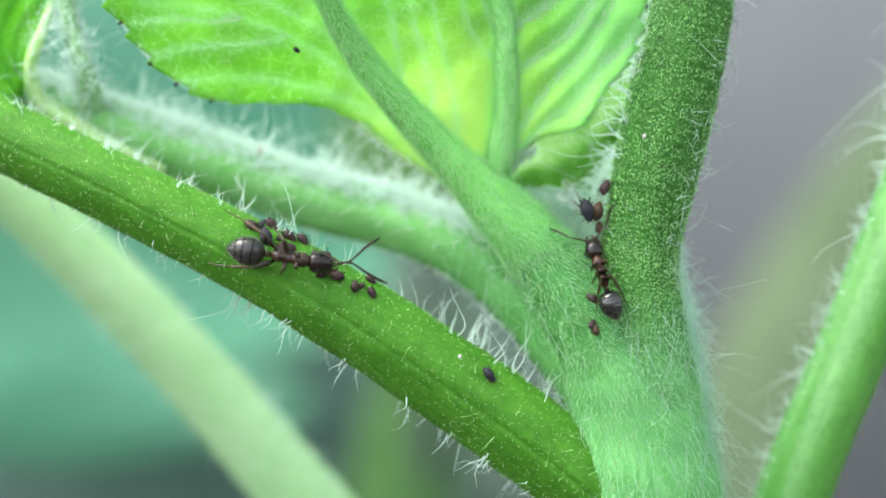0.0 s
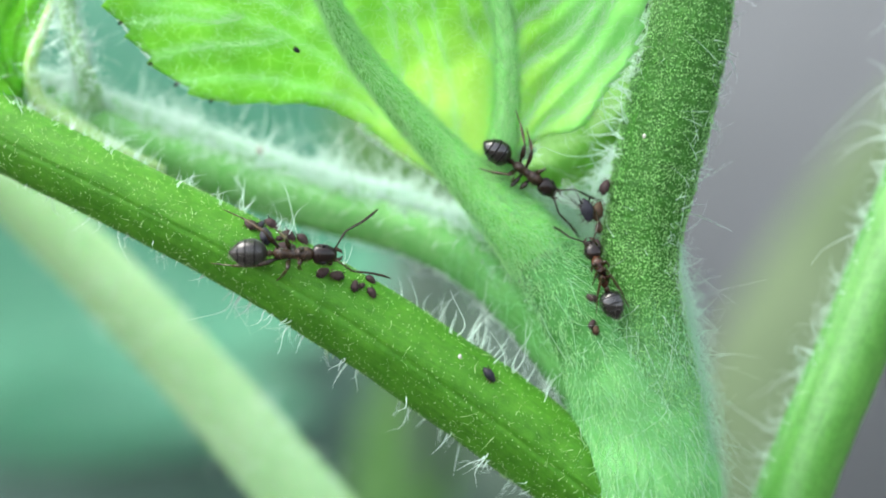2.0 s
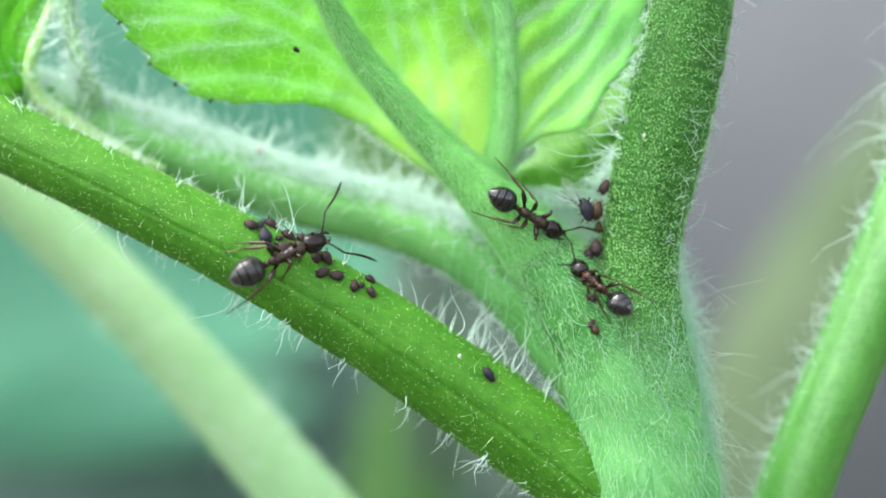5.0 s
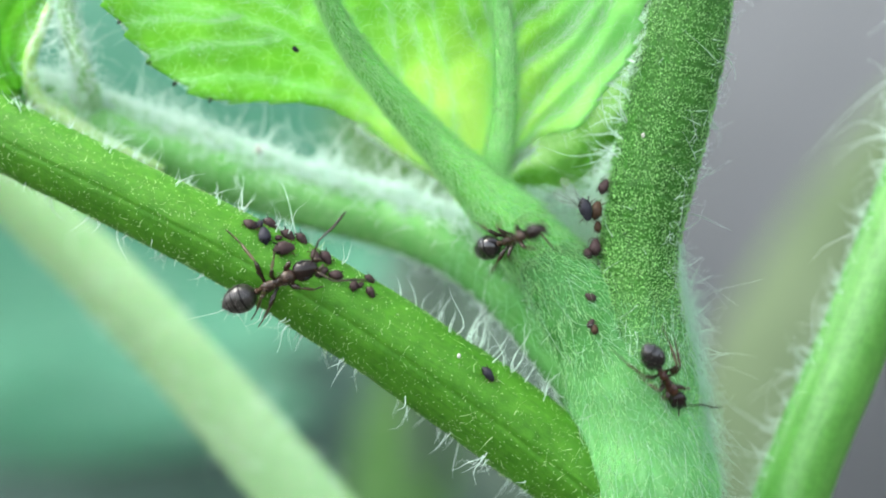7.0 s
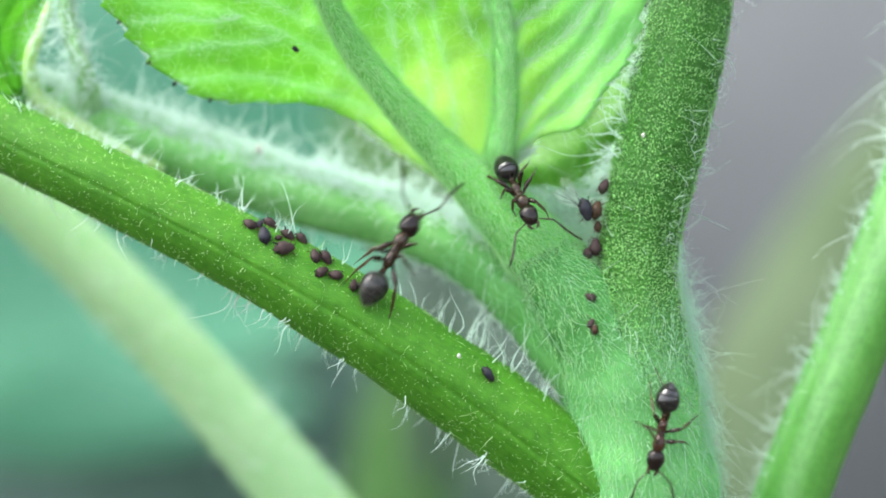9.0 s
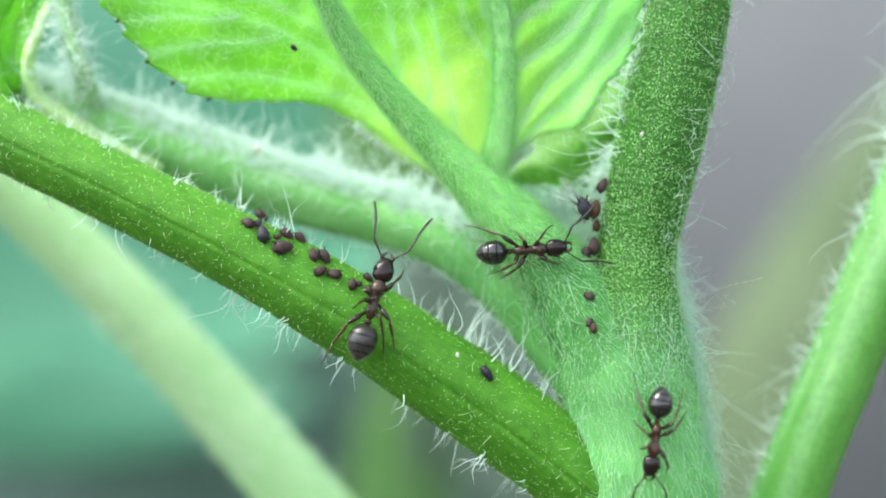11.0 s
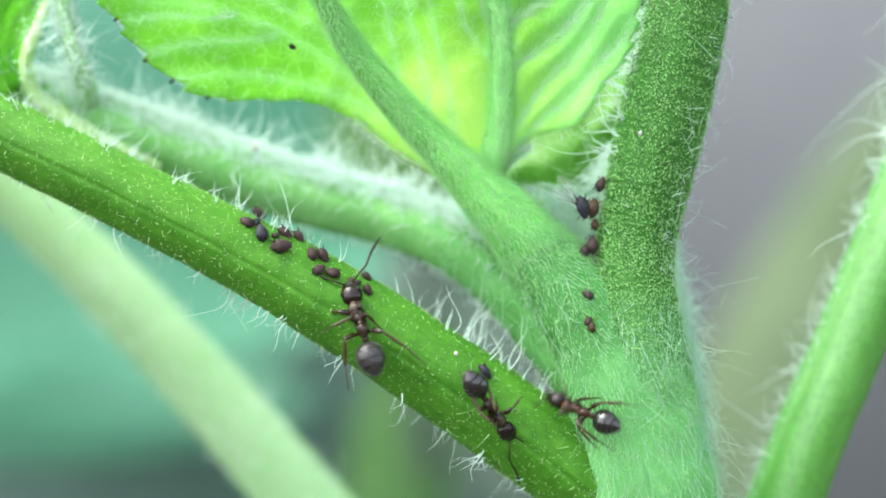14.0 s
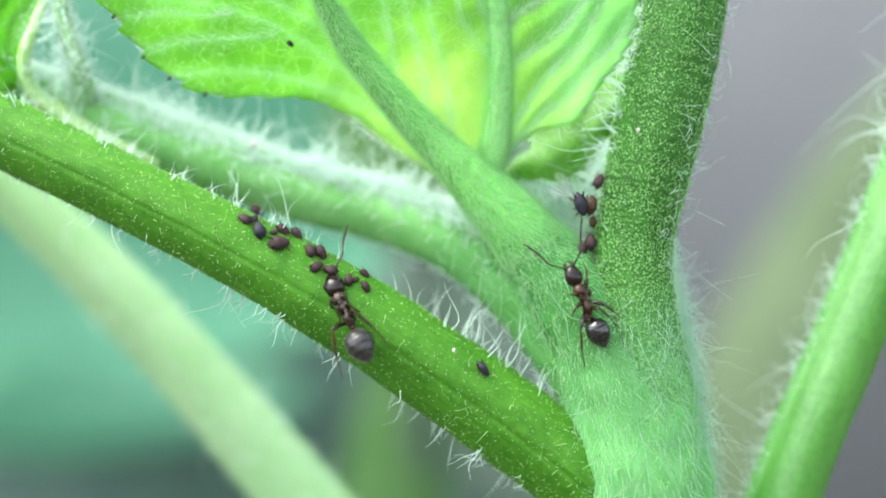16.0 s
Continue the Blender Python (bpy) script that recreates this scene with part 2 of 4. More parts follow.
# turns darker over its last millimetres towards the fork
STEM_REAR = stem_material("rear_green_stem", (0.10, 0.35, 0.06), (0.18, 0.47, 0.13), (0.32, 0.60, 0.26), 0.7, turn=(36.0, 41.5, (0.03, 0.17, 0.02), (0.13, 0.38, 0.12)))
STEM_SOFT = stem_material("light_yellow_green_stem", (0.25, 0.48, 0.20), (0.33, 0.56, 0.28), (0.43, 0.64, 0.37), 0.7)
STEM_RIM = stem_material("pale_yellow_green_rim", (0.30, 0.55, 0.14), (0.46, 0.70, 0.28), (0.66, 0.82, 0.50), 0.6)
# turns darker towards the foot of the midrib
VEIN = stem_material("leaf_vein_green", (0.11, 0.44, 0.06), (0.19, 0.57, 0.11), (0.34, 0.72, 0.24), 0.6, 0.25, turn=(8.0, 3.0, (0.05, 0.26, 0.04), (0.14, 0.41, 0.14)))
VEIN_PALE = stem_material("pale_vein", (0.22, 0.60, 0.14), (0.34, 0.74, 0.25), (0.52, 0.88, 0.45), 0.65, 0.3)
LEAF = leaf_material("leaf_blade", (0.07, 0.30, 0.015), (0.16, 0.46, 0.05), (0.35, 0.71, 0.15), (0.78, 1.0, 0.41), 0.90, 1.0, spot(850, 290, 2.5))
LEAF_MID = leaf_material("green_far_blade", (0.04, 0.13, 0.02), (0.075, 0.19, 0.04), (0.07, 0.22, 0.03), (0.12, 0.28, 0.06), 0.4, 0.08)
LEAF_GREY = leaf_material("grey_green_far_blade", (0.06, 0.10, 0.075), (0.10, 0.15, 0.115), (0.06, 0.11, 0.07), (0.1, 0.16, 0.1), 0.35, 0.08)
LEAF_YOUNG = leaf_material("young_leaf_blade", (0.09, 0.30, 0.025), (0.17, 0.43, 0.07), (0.20, 0.50, 0.06), (0.42, 0.75, 0.16), 0.5)
LEAF_FAR = leaf_material("far_leaf_blade", (0.09, 0.30, 0.18), (0.155, 0.41, 0.265), (0.165, 0.53, 0.345), (0.26, 0.62, 0.42), 0.45, 0.08)
# blade colours darkened to stand in for the shade low in the bed
LEAF_DARK = leaf_material("painted_shade_blade", (0.045, 0.10, 0.078), (0.075, 0.15, 0.115), (0.03, 0.06, 0.03), (0.06, 0.09, 0.05), 0.3, 0.08)
HAIR = hair_material("white_hair", (0.83, 0.97, 0.90))
HAIR_SILK = hair_material("bright_silk", (0.88, 0.99, 0.94), 0.68)
HAIR_GREEN = hair_material("pale_green_hair", (0.50, 0.86, 0.36))
SPECK = hair_material("pale_speck", (0.58, 0.80, 0.42))
DOWN_GREEN = hair_material("green_down", (0.64, 0.94, 0.55), 0.6)
VEIN_WOOL = hair_material("vein_wool", (0.86, 0.99, 0.86), 0.6)
WOOL_GREEN = hair_material("green_silky_wool", (0.44, 0.80, 0.48), 0.6)
WOOL_LIGHT = hair_material("light_wool", (0.80, 0.97, 0.86), 0.72)
WOOL = hair_material("silky_wool", (0.82, 0.96, 0.90), 0.6)
LINT = plain_material("white_lint", [(0.3, (0.46, 0.46, 0.42)), (0.7, (0.60, 0.60, 0.55))], 3000, 0.7)
DRY = plain_material("dry_brown_tip", [(0.3, (0.012, 0.012, 0.007)), (0.7, (0.04, 0.035, 0.018))], 3000, 0.7)
ANT_BLACK = plain_material("ant_black", [(0.3, (0.004, 0.0026, 0.0022)), (0.7, (0.020, 0.011, 0.008))], 5000, 0.22, 0.5, 0.00001, shine=0.38)
ANT_BROWN = plain_material("ant_brown", [(0.3, (0.010, 0.0062, 0.0038)), (0.7, (0.075, 0.046, 0.028))], 4000, 0.27, 0.6, 0.00001, shine=0.38)
ANT_RED = plain_material("ant_red_brown", [(0.3, (0.014, 0.0055, 0.0032)), (0.7, (0.085, 0.034, 0.018))], 4000, 0.27, 0.6, 0.00001, shine=0.38)
ANT_LEG = plain_material("ant_leg_brown", [(0.3, (0.006, 0.0038, 0.002)), (0.7, (0.034, 0.021, 0.009))], 3000, 0.25, 0.2, 0.00001, shine=0.45)
ANT_SHIN = plain_material("ant_shin_amber", [(0.3, (0.018, 0.011, 0.004)), (0.7, (0.085, 0.052, 0.018))], 3000, 0.28, 0.2, 0.00001, shine=0.45)
ANT_GASTER = plain_material("ant_silky_grey", [(0.3, (0.004, 0.0038, 0.0035)), (0.7, (0.011, 0.010, 0.009))], 8000, 0.17, 0.2, 0.000006, shine=0.9)
ANT_SILK = plain_material("ant_silky_grey_plates", [(0.3, (0.015, 0.0145, 0.0125)), (0.7, (0.034, 0.032, 0.028))], 8000, 0.28, 0.2, 0.000006, shine=0.6)
ANT_HAIR = hair_material("ant_hair", (0.20, 0.185, 0.17), 0.3)
EYE = plain_material("ant_eye", [(0.3, (0.002, 0.002, 0.002)), (0.7, (0.006, 0.006, 0.006))], 9000, 0.3, 0.1, 0.000004)
APHID = plain_material("aphid_purple_brown", [(0.3, (0.026, 0.015, 0.015)), (0.7, (0.066, 0.040, 0.038))], 3500, 0.6, 0.4, 0.000012)
APHID_DARK = plain_material("aphid_blue_black", [(0.3, (0.014, 0.014, 0.020)), (0.7, (0.036, 0.036, 0.048))], 3500, 0.55, 0.4, 0.000012)
APHID_TAN = plain_material("aphid_tan", [(0.3, (0.034, 0.018, 0.009)), (0.7, (0.085, 0.048, 0.024))], 3500, 0.55, 0.4, 0.000012)
CONCRETE = plain_material("concrete", [(0.3, (0.119, 0.129, 0.135)), (0.7, (0.149, 0.160, 0.166))], 14, 0.85, 0.4, 0.002)
SOIL = plain_material("garden_soil", [(0.3, (0.035, 0.035, 0.03)), (0.7, (0.09, 0.085, 0.07))], 30, 0.95, 0.8, 0.01)
GRASS = plain_material("far_greenery", [(0.3, (0.095, 0.145, 0.07)), (0.7, (0.155, 0.215, 0.115))], 40, 0.8)

# ---- the ground and the wall behind the bed ----
def ground():
    bm = bmesh.new()
    bmesh.ops.create_grid(bm, x_segments=60, y_segments=60, size=1.0)
    for v in bm.verts:
        r = v.co.length
        k = 0.4 + 400 * max(0.0, r - 0.3) ** 3
        v.co.x, v.co.y = v.co.x * k, v.co.y * k
        if r < 0.5:
            v.co.z = 0.012 * noise.noise((v.co.x * 30, v.co.y * 30, 0))
    ob = part("ground", bm, SOIL, None)
    return tagged(ob, "dark bare garden soil under the plants", "ground", kind="structure")


def wall():
    bm = bmesh.new()
    bmesh.ops.create_cube(bm, size=1, matrix=Matrix.Translation((0.9, 0.66, 0.42)) @ Matrix.Diagonal((4.0, 0.12, 0.88, 1)))
    bmesh.ops.bevel(bm, geom=bm.edges[:], offset=0.01, segments=2, affect="EDGES")
    ob = part("wall_back", bm, CONCRETE, None)
    return tagged(ob, "plain light grey concrete garden wall", "wall", kind="structure")


ground()
wall()

# ---- the hairy plant with its fork ----
BASE = spot(1150, 441, 2.2)
BASE.z = 0
plant = thing("plant", BASE, "hairy green plant with forking downy stems and a backlit leaf", "plant")

main_stem = Tube([(1228, -420, 5, 84), (1226, -200, 3.5, 82), (1217, 0, 2.4, 79), (1190, 160, 2.0, 78), (1157, 310, 1.9, 75), (1132, 440, 1.9, 70),
                  (1128, 550, 1.9, 84), (1136, 680, 2.1, 100), (1148, 860, 2.3, 112), (1150, 1100, 2.5, 108), (1150, 2000, 3.0, 112), (1150, 5000, 4.0, 130), (1150, 13100, 5.0, 150)],
                 n=150, sides=40, ridges=7, ridge=0.02, rough=0.05)
front_branch = Tube([(-700, -140, 6, 56), (-350, 60, 4, 60), (0, 236, 2.4, 63), (200, 333, 1.8, 63), (400, 433, 1.6, 67), (600, 545, 1.6, 74), (800, 677, 1.8, 78),
                     (960, 793, 2.0, 79), (1090, 900, 2.2, 74), (1150, 970, 2.4, 60)],
                    n=190, sides=150, ridges=5, ridge=0.012, grooves=((0.10, 0.032, 0.06), (-0.62, 0.010, 0.08), (0.72, 0.008, 0.09)), rough=0.03, seed=3)
rear_branch = Tube([(-500, 80, 8.5, 55), (-200, 120, 7, 55), (60, 178, 6, 52), (250, 245, 6, 54), (400, 300, 6, 55), (550, 350, 6, 54), (700, 390, 5.8, 54),
                    (830, 445, 4.8, 58), (940, 535, 3.8, 66), (1040, 640, 3, 80), (1110, 740, 2.4, 80)],
                   n=110, sides=30, ridges=5, ridge=0.02, rough=0.04, seed=5)
leaf_stalk = Tube([(890, 380, 2.6, 36), (950, 445, 2.35, 56), (1000, 505, 2.2, 72), (1068, 610, 2.1, 92), (1115, 720, 2.0, 108), (1145, 860, 2.1, 120), (1150, 1050, 2.4, 112)], n=80, sides=36, rough=0.06, seed=7)
part("main_stem", main_stem.mesh("main_stem"), STEM_MAIN, plant, "upright stem covered in short white down", BASE)
part("branch", front_branch.mesh("branch"), STEM, plant, "smooth green side branch with white bristles", BASE)
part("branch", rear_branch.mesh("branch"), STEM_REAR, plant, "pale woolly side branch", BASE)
part("leaf_stalk", leaf_stalk.mesh("leaf_stalk"), STEM_FORK, plant, "downy stalk of the leaf", BASE)

# the leaf over the fork, seen from beneath
MIDRIB = [(850, 338), (780, 266), (700, 178), (620, 78), (565, -25), (500, -150), (420, -300), (320, -480), (200, -650)]
LEFT = [(842, 340), (760, 304), (690, 262), (630, 216), (560, 187), (470, 182), (370, 176), (265, 108), (210, 40), (150, -40), (85, -160), (60, -300), (100, -480), (200, -650)]
RIGHT = [(870, 338), (905, 288), (940, 254), (966, 238), (1018, 229), (1050, 193), (1075, 153), (1100, 126), (1118, 95), (1132, 50), (1150, -40), (1150, -200), (1060, -400), (800, -570), (200, -650)]
SIDE_VEIN = [(868, 325), (884, 270), (895, 150), (890, 40), (872, -60), (840, -200), (780, -330)]

# the crests of the pleats between the second rib and the main stem
FOLDS = [
    [(898, 62), (930, 32), (985, -6), (1040, -60)],
    [(900, 140), (935, 108), (975, 82), (1015, 45), (1050, -2), (1085, -60)],
    [(902, 262), (925, 218), (950, 180), (990, 132), (1030, 92), (1062, 40), (1100, -40)],
    [(915, 270), (955, 224), (990, 198), (1025, 165), (1055, 125), (1085, 98), (1112, 60)],
]

VEINS = FOLDS + [
    [(893, 130), (868, 100), (845, 72), (825, 40), (818, 0), (812, -60)],
    [(886, 60), (862, 20), (850, -30)],
    [(800, 285), (806, 240), (800, 170), (785, 100), (770, 40), (760, -20)],
    [(752, 232), (762, 180), (748, 100), (728, 30), (712, -40)],
    [(700, 178), (706, 120), (694, 50), (680, -20)],
    [(700, 182), (640, 150), (580, 105), (510, 62), (430, 30), (340, 10), (250, 5)],
    [(640, 105), (580, 60), (510, 20), (440, -15), (350, -40)],
    [(770, 262), (700, 222), (640, 186), (570, 158), (490, 142), (400, 135), (320, 142)],
    [(510, 62), (460, 75), (400, 78), (330, 84), (275, 100)],
    [(430, 30), (380, 36), (310, 30), (240, 40)],
]


def near_line(a, b, line):
    best = 1e9
    for (x0, y0), (x1, y1) in zip(line, line[1:]):
        f = max(0.0, min(1.0, ((a - x0) * (x1 - x0) + (b - y0) * (y1 - y0)) / ((x1 - x0) ** 2 + (y1 - y0) ** 2)))
        best = min(best, math.hypot(a - x0 - f * (x1 - x0), b - y0 - f * (y1 - y0)))
    return best


def blade_depth(a, b):
    """The lie of the blade: it leans back, sinks beside its veins and puckers between them."""
    d = 2.8 - 0.008 * (330 - b)
    m, v = near_line(a, b, MIDRIB), near_line(a, b, SIDE_VEIN)
    d += 1.0 * (1 - math.exp(-min(m, v) / 90))
    if a > 880:
        d -= 0.9 * min(1, v / 120) * max(0, min(1, (b + 150) / 250))
        r = min(near_line(a, b, line) for line in FOLDS)
        d += (0.26 * (1 - math.exp(-(r / 18) ** 1.5)) - 0.15) * min(1, v / 35)
    d += 0.10 * noise.noise((a / 45, b / 45, 1)) + 0.35 * noise.noise((a / 130, b / 130, 4))
    return d


def blade(rib, margin, rows=110, cols=26, teeth=0.0, period=7):
    """Half of the blade: its places, faces, and how much of each place is vein tissue."""
    c0, c1 = curve([(*p, 0) for p in rib], rows), curve([(*p, 0) for p in margin], rows)
    verts, faces, veined = [], [], []
    for i in range(rows):
        e = c1[i] - c0[i]
        k = 1 + teeth * (((i % period) / period) - 0.5) * min(1.0, i / 25) * (1 if i < rows - 6 else 0)
        for j in range(cols):
            f = j / (cols - 1)
            a, b = (c0[i] + e * f * (1 + (k - 1) * f ** 6))[:2]
            verts.append(spot(a, b, blade_depth(a, b)))
            near = min(near_line(a, b, line) * (1.2 if q < len(FOLDS) else 1.0) for q, line in enumerate(VEINS)) if b > -120 else 99.0
            near = min(near, 0.4 * (near_line(a, b, MIDRIB) - 8), 0.45 * (near_line(a, b, SIDE_VEIN) - 8))
            near *= 1 + 0.5 * noise.noise((a / 9, b / 9, 2))
            veined.append(max((0.62 if a < 860 else 1.0) * math.exp(-(max(near, 0) / (11.0 if a < 700 else 8.0)) ** 1.4), 0.8 * min(1, max(0, (a - 930) / 90))))
    for i in range(rows - 1):
        for j in range(cols - 1):
            q = i * cols + j
            faces.append((q, q + 1, q + cols + 1, q + cols))
    return verts, faces, veined


def join_shells(name, shells):
    verts, faces, veined = [], [], []
    for shell in shells:
        k = len(verts)
        verts += shell[0]
        faces += [tuple(i + k for i in q) for q in shell[1]]
        veined += shell[2] if len(shell) > 2 else [0.0] * len(shell[0])
    me = mesh_of(name, verts, faces)
    me.attributes.new("veined", "FLOAT", "POINT").data.foreach_set("value", veined)
    return me


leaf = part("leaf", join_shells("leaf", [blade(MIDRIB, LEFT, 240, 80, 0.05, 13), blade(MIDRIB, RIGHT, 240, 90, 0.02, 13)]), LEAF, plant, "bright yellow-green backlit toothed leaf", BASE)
thick = leaf.modifiers.new("thickness", "SOLIDIFY")
thick.thickness, thick.offset = 0.00012, 0


def vein(points, r0, r1, lift=0.0, n=40, mat=None, name="vein"):
    rows = [(a, b, blade_depth(a, b) - lift, r0 + (r1 - r0) * i / (len(points) - 1)) for i, (a, b) in enumerate(points)]
    tube = Tube(rows, n=n, sides=12, rough=0.1)
    part(name, tube.mesh(name), mat or VEIN, leaf)
    return tube


rib_rows = [(1050, 585, 3.7, 60), (990, 492, 2.75, 66), (930, 420, 2.3, 58), (850, 335, 2.2, 43)]
rib_rows += [(a, b, blade_depth(a, b) - 0.25, r) for a, b, r in ((780, 266, 33), (700, 178, 27), (620, 78, 21), (565, -25, 18), (500, -150, 15), (420, -300, 11), (330, -460, 8))]
midrib = Tube(rib_rows, n=100, sides=24, rough=0.08, seed=2)
part("midrib", midrib.mesh("midrib"), VEIN, leaf)
down_lines = [Tube([(a, b, blade_depth(a, b), 3.0) for a, b in line], n=36, sides=6) for line in VEINS]
side_rib = vein(SIDE_VEIN, 25, 8, 0.1, 60, VEIN_PALE)

# the second leaf, that springs from the far end of the rear branch
def small_leaf():
    rib = [(30, 165), (10, 60), (70, -60), (60, -200), (20, -330)]
    left = [(40, 165), (-60, 150), (-160, 60), (-200, -80), (20, -330)]
    right = [(48, 158), (54, 116), (76, 56), (98, 0), (128, -60), (20, -330)]
    shells = []
    for edge in (left, right):
        c0, c1 = curve([(*p, 0) for p in rib], 40), curve([(*p, 0) for p in edge], 40)
        verts = [spot(*(c0[i] + (c1[i] - c0[i]) * j / 14)[:2], 3.4 + 0.012 * abs(j) * j * 0.3 + 0.4 * noise.noise((i / 6, j / 5, 2))) for i in range(40) for j in range(15)]
        faces = [(i * 15 + j, i * 15 + j + 1, i * 15 + 16 + j, i * 15 + 15 + j) for i in range(39) for j in range(14)]
        shells.append((verts, faces))
    ob = part("leaf", join_shells("leaf", shells), LEAF, plant, "green leaf with a pale rim beside the rear branch", BASE)
    s = ob.modifiers.new("thickness", "SOLIDIFY")
    s.thickness = 0.0002
    rim = Tube([(290, 300, 5.0, 10), (205, 262, 4.8, 15), (120, 214, 4.6, 18), (66, 172, 4.2, 17), (51, 122, 3.6, 12), (70, 62, 3.3, 10), (95, 0, 3.2, 8), (130, -60, 3.3, 7)], n=60, sides=12, rough=0.2)
    part("rim", rim.mesh("rim"), STEM_RIM, ob)
    twig = Tube([(165, 205, 5.6, 28), (148, 130, 3.4, 17), (124, 50, 3.0, 15), (106, -40, 3.0, 13), (80, -200, 3.4, 10)], n=40, sides=14, rough=0.2, seed=9)
    part("leaf_stalk", twig.mesh("leaf_stalk"), STEM_SOFT, plant, "woolly pale stalk", BASE)
    return rim, twig


rim, twig = small_leaf()

# a woolly young leaf, still folded, fills the axil between leaf and stem
def young_leaf():
    top = curve([(880, 300, 0), (930, 232, 0), (1005, 200, 0), (1060, 150, 0), (1112, 100, 0)], 30)
    low = curve([(905, 400, 0), (960, 452, 0), (1010, 500, 0), (1062, 470, 0), (1095, 380, 0)], 30)

    def lie(i, f):
        a, b = (top[i] + (low[i] - top[i]) * f)[:2]
        return spot(a, b, 4.5 - 1.9 * f - 0.7 * math.exp(-((f - 0.28) / 0.12) ** 2) + 0.25 * math.sin(i / 3.0 + 2 * f) + 0.3 * noise.noise((i / 5, f * 4, 7)))
    verts = [lie(i, j / 23) for i in range(30) for j in range(24)]
    faces = [(i * 24 + j, i * 24 + j + 1, i * 24 + 25 + j, i * 24 + 24 + j) for i in range(29) for j in range(23)]
    ob = part("young_leaf", mesh_of("young_leaf", verts, faces), LEAF_YOUNG, plant, "woolly young leaf folded in the axil", BASE)
    shell = ob.modifiers.new("thickness", "SOLIDIFY")
    shell.thickness = 0.0002
    rng = random.Random(5)
    rows = []
    for _ in range(4200):
        i, f = rng.randrange(30), 0.42 + 0.58 * rng.random() ** 0.8
        swirl = 2.2 * noise.noise((i / 7, f * 2.5, 3))
        way = Vector((0.5 + rng.gauss(0, 0.35) + swirl, rng.gauss(-0.35, 0.2), rng.gauss(-0.7, 0.35) + 0.6 * swirl))
        rows.append((lie(i, f), way, 40 * math.exp(rng.gauss(-0.1, 0.4)) * N, 1.7 * N, (rng.gauss(0, 0.4), rng.gauss(0, 0.2), rng.gauss(-0.2, 0.4))))
    wool = part("wool", hair_mesh("wool", *[list(q) for q in zip(*rows)], segs=6), WOOL_LIGHT, ob, "silky pale wool")
    wool["kind"] = "stuff"


young_leaf()


# ---- down and bristles ----
def coat(name, rows, mat, label, segs):
    cols = [sum((r[k] for r in rows), []) for k in range(5)]
    ob = part(name, hair_mesh(name, *cols, segs=segs), mat, plant, label, BASE)
    ob["kind"] = "stuff"


UP, LOW = (-2.3, -0.95), (1.05, 2.3)      # flanks of the side branches: the sky side and the soil side
RIGHT_FLANK = (-2.0, -1.2)
coat("down", [fuzz(main_stem, 27000, 2.3, 0.95, 0.5, 0.7, 11, u=(0.06, 0.62), w=(-1.9, 1.9), along=-0.3)], HAIR_GREEN, "short white down on the stem", 2)
coat("rib_down", [
    fuzz(leaf_stalk, 6000, 11, 0.7, 0.5, 0.4, 12, along=0.9),
    fuzz(midrib, 8000, 12, 0.65, 0.4, 0.35, 13, u=(0.03, 0.75), w=(-2, 2), along=-0.9),
    fuzz(side_rib, 6000, 14, 0.5, 0.45, 0.5, 14, u=(0, 0.85), along=0.8),
], DOWN_GREEN, "short pale green down on the leaf ribs", 2)
coat("vein_down", [fuzz(v, 520 if i < 4 else 260, 20 if i < 4 else 15, 0.42, 0.9, 0.5, 60 + i, w=(-1.9, 1.9), along=0.9) for i, v in enumerate(down_lines)], VEIN_WOOL, "white down along the leaf veins", 3)


def blade_fuzz():
    rng = random.Random(8)
    rows = []
    while len(rows) < 1800:
        a, b = rng.uniform(180, 1130), rng.uniform(-40, 330)
        p = spot(a, b, blade_depth(a, b) - 0.05)
        if OUTLINE.find_nearest(p)[3] < 0.00012:
            way = Vector((rng.gauss(0, 0.8), rng.uniform(-0.7, -0.1), rng.gauss(0, 0.8)))
            rows.append((p, way, 13 * math.exp(rng.gauss(-0.1, 0.4)) * N, 0.45 * N, (rng.gauss(0, 0.5), 0, rng.gauss(0, 0.5))))
    return [list(q) for q in zip(*rows)]


OUTLINE = BVHTree.FromPolygons([v.co for v in leaf.data.vertices], [tuple(p.vertices) for p in leaf.data.polygons])
def margin_fuzz():
    rng = random.Random(9)
    rows = []
    for line, s in ((LEFT, 1), (RIGHT, -1)):
        c = curve([(*p, 0) for p in line], 400)
        for i in range(10, 300):
            a, b = c[i][:2]
            g = c[i + 1] - c[i - 1]
            out = Vector((g[1], 0, g[0])).normalized() * s
            for _ in range(2):
                way = -out + Vector((rng.gauss(0, 0.4), rng.gauss(-0.2, 0.4), rng.gauss(0, 0.4)))
                rows.append((spot(a + rng.uniform(-2, 2), b, blade_depth(a, b)), way, 13 * rng.uniform(0.6, 1.5) * N, 0.8 * N, (rng.gauss(0, 0.4), 0, rng.gauss(0, 0.4))))
    return [list(q) for q in zip(*rows)]


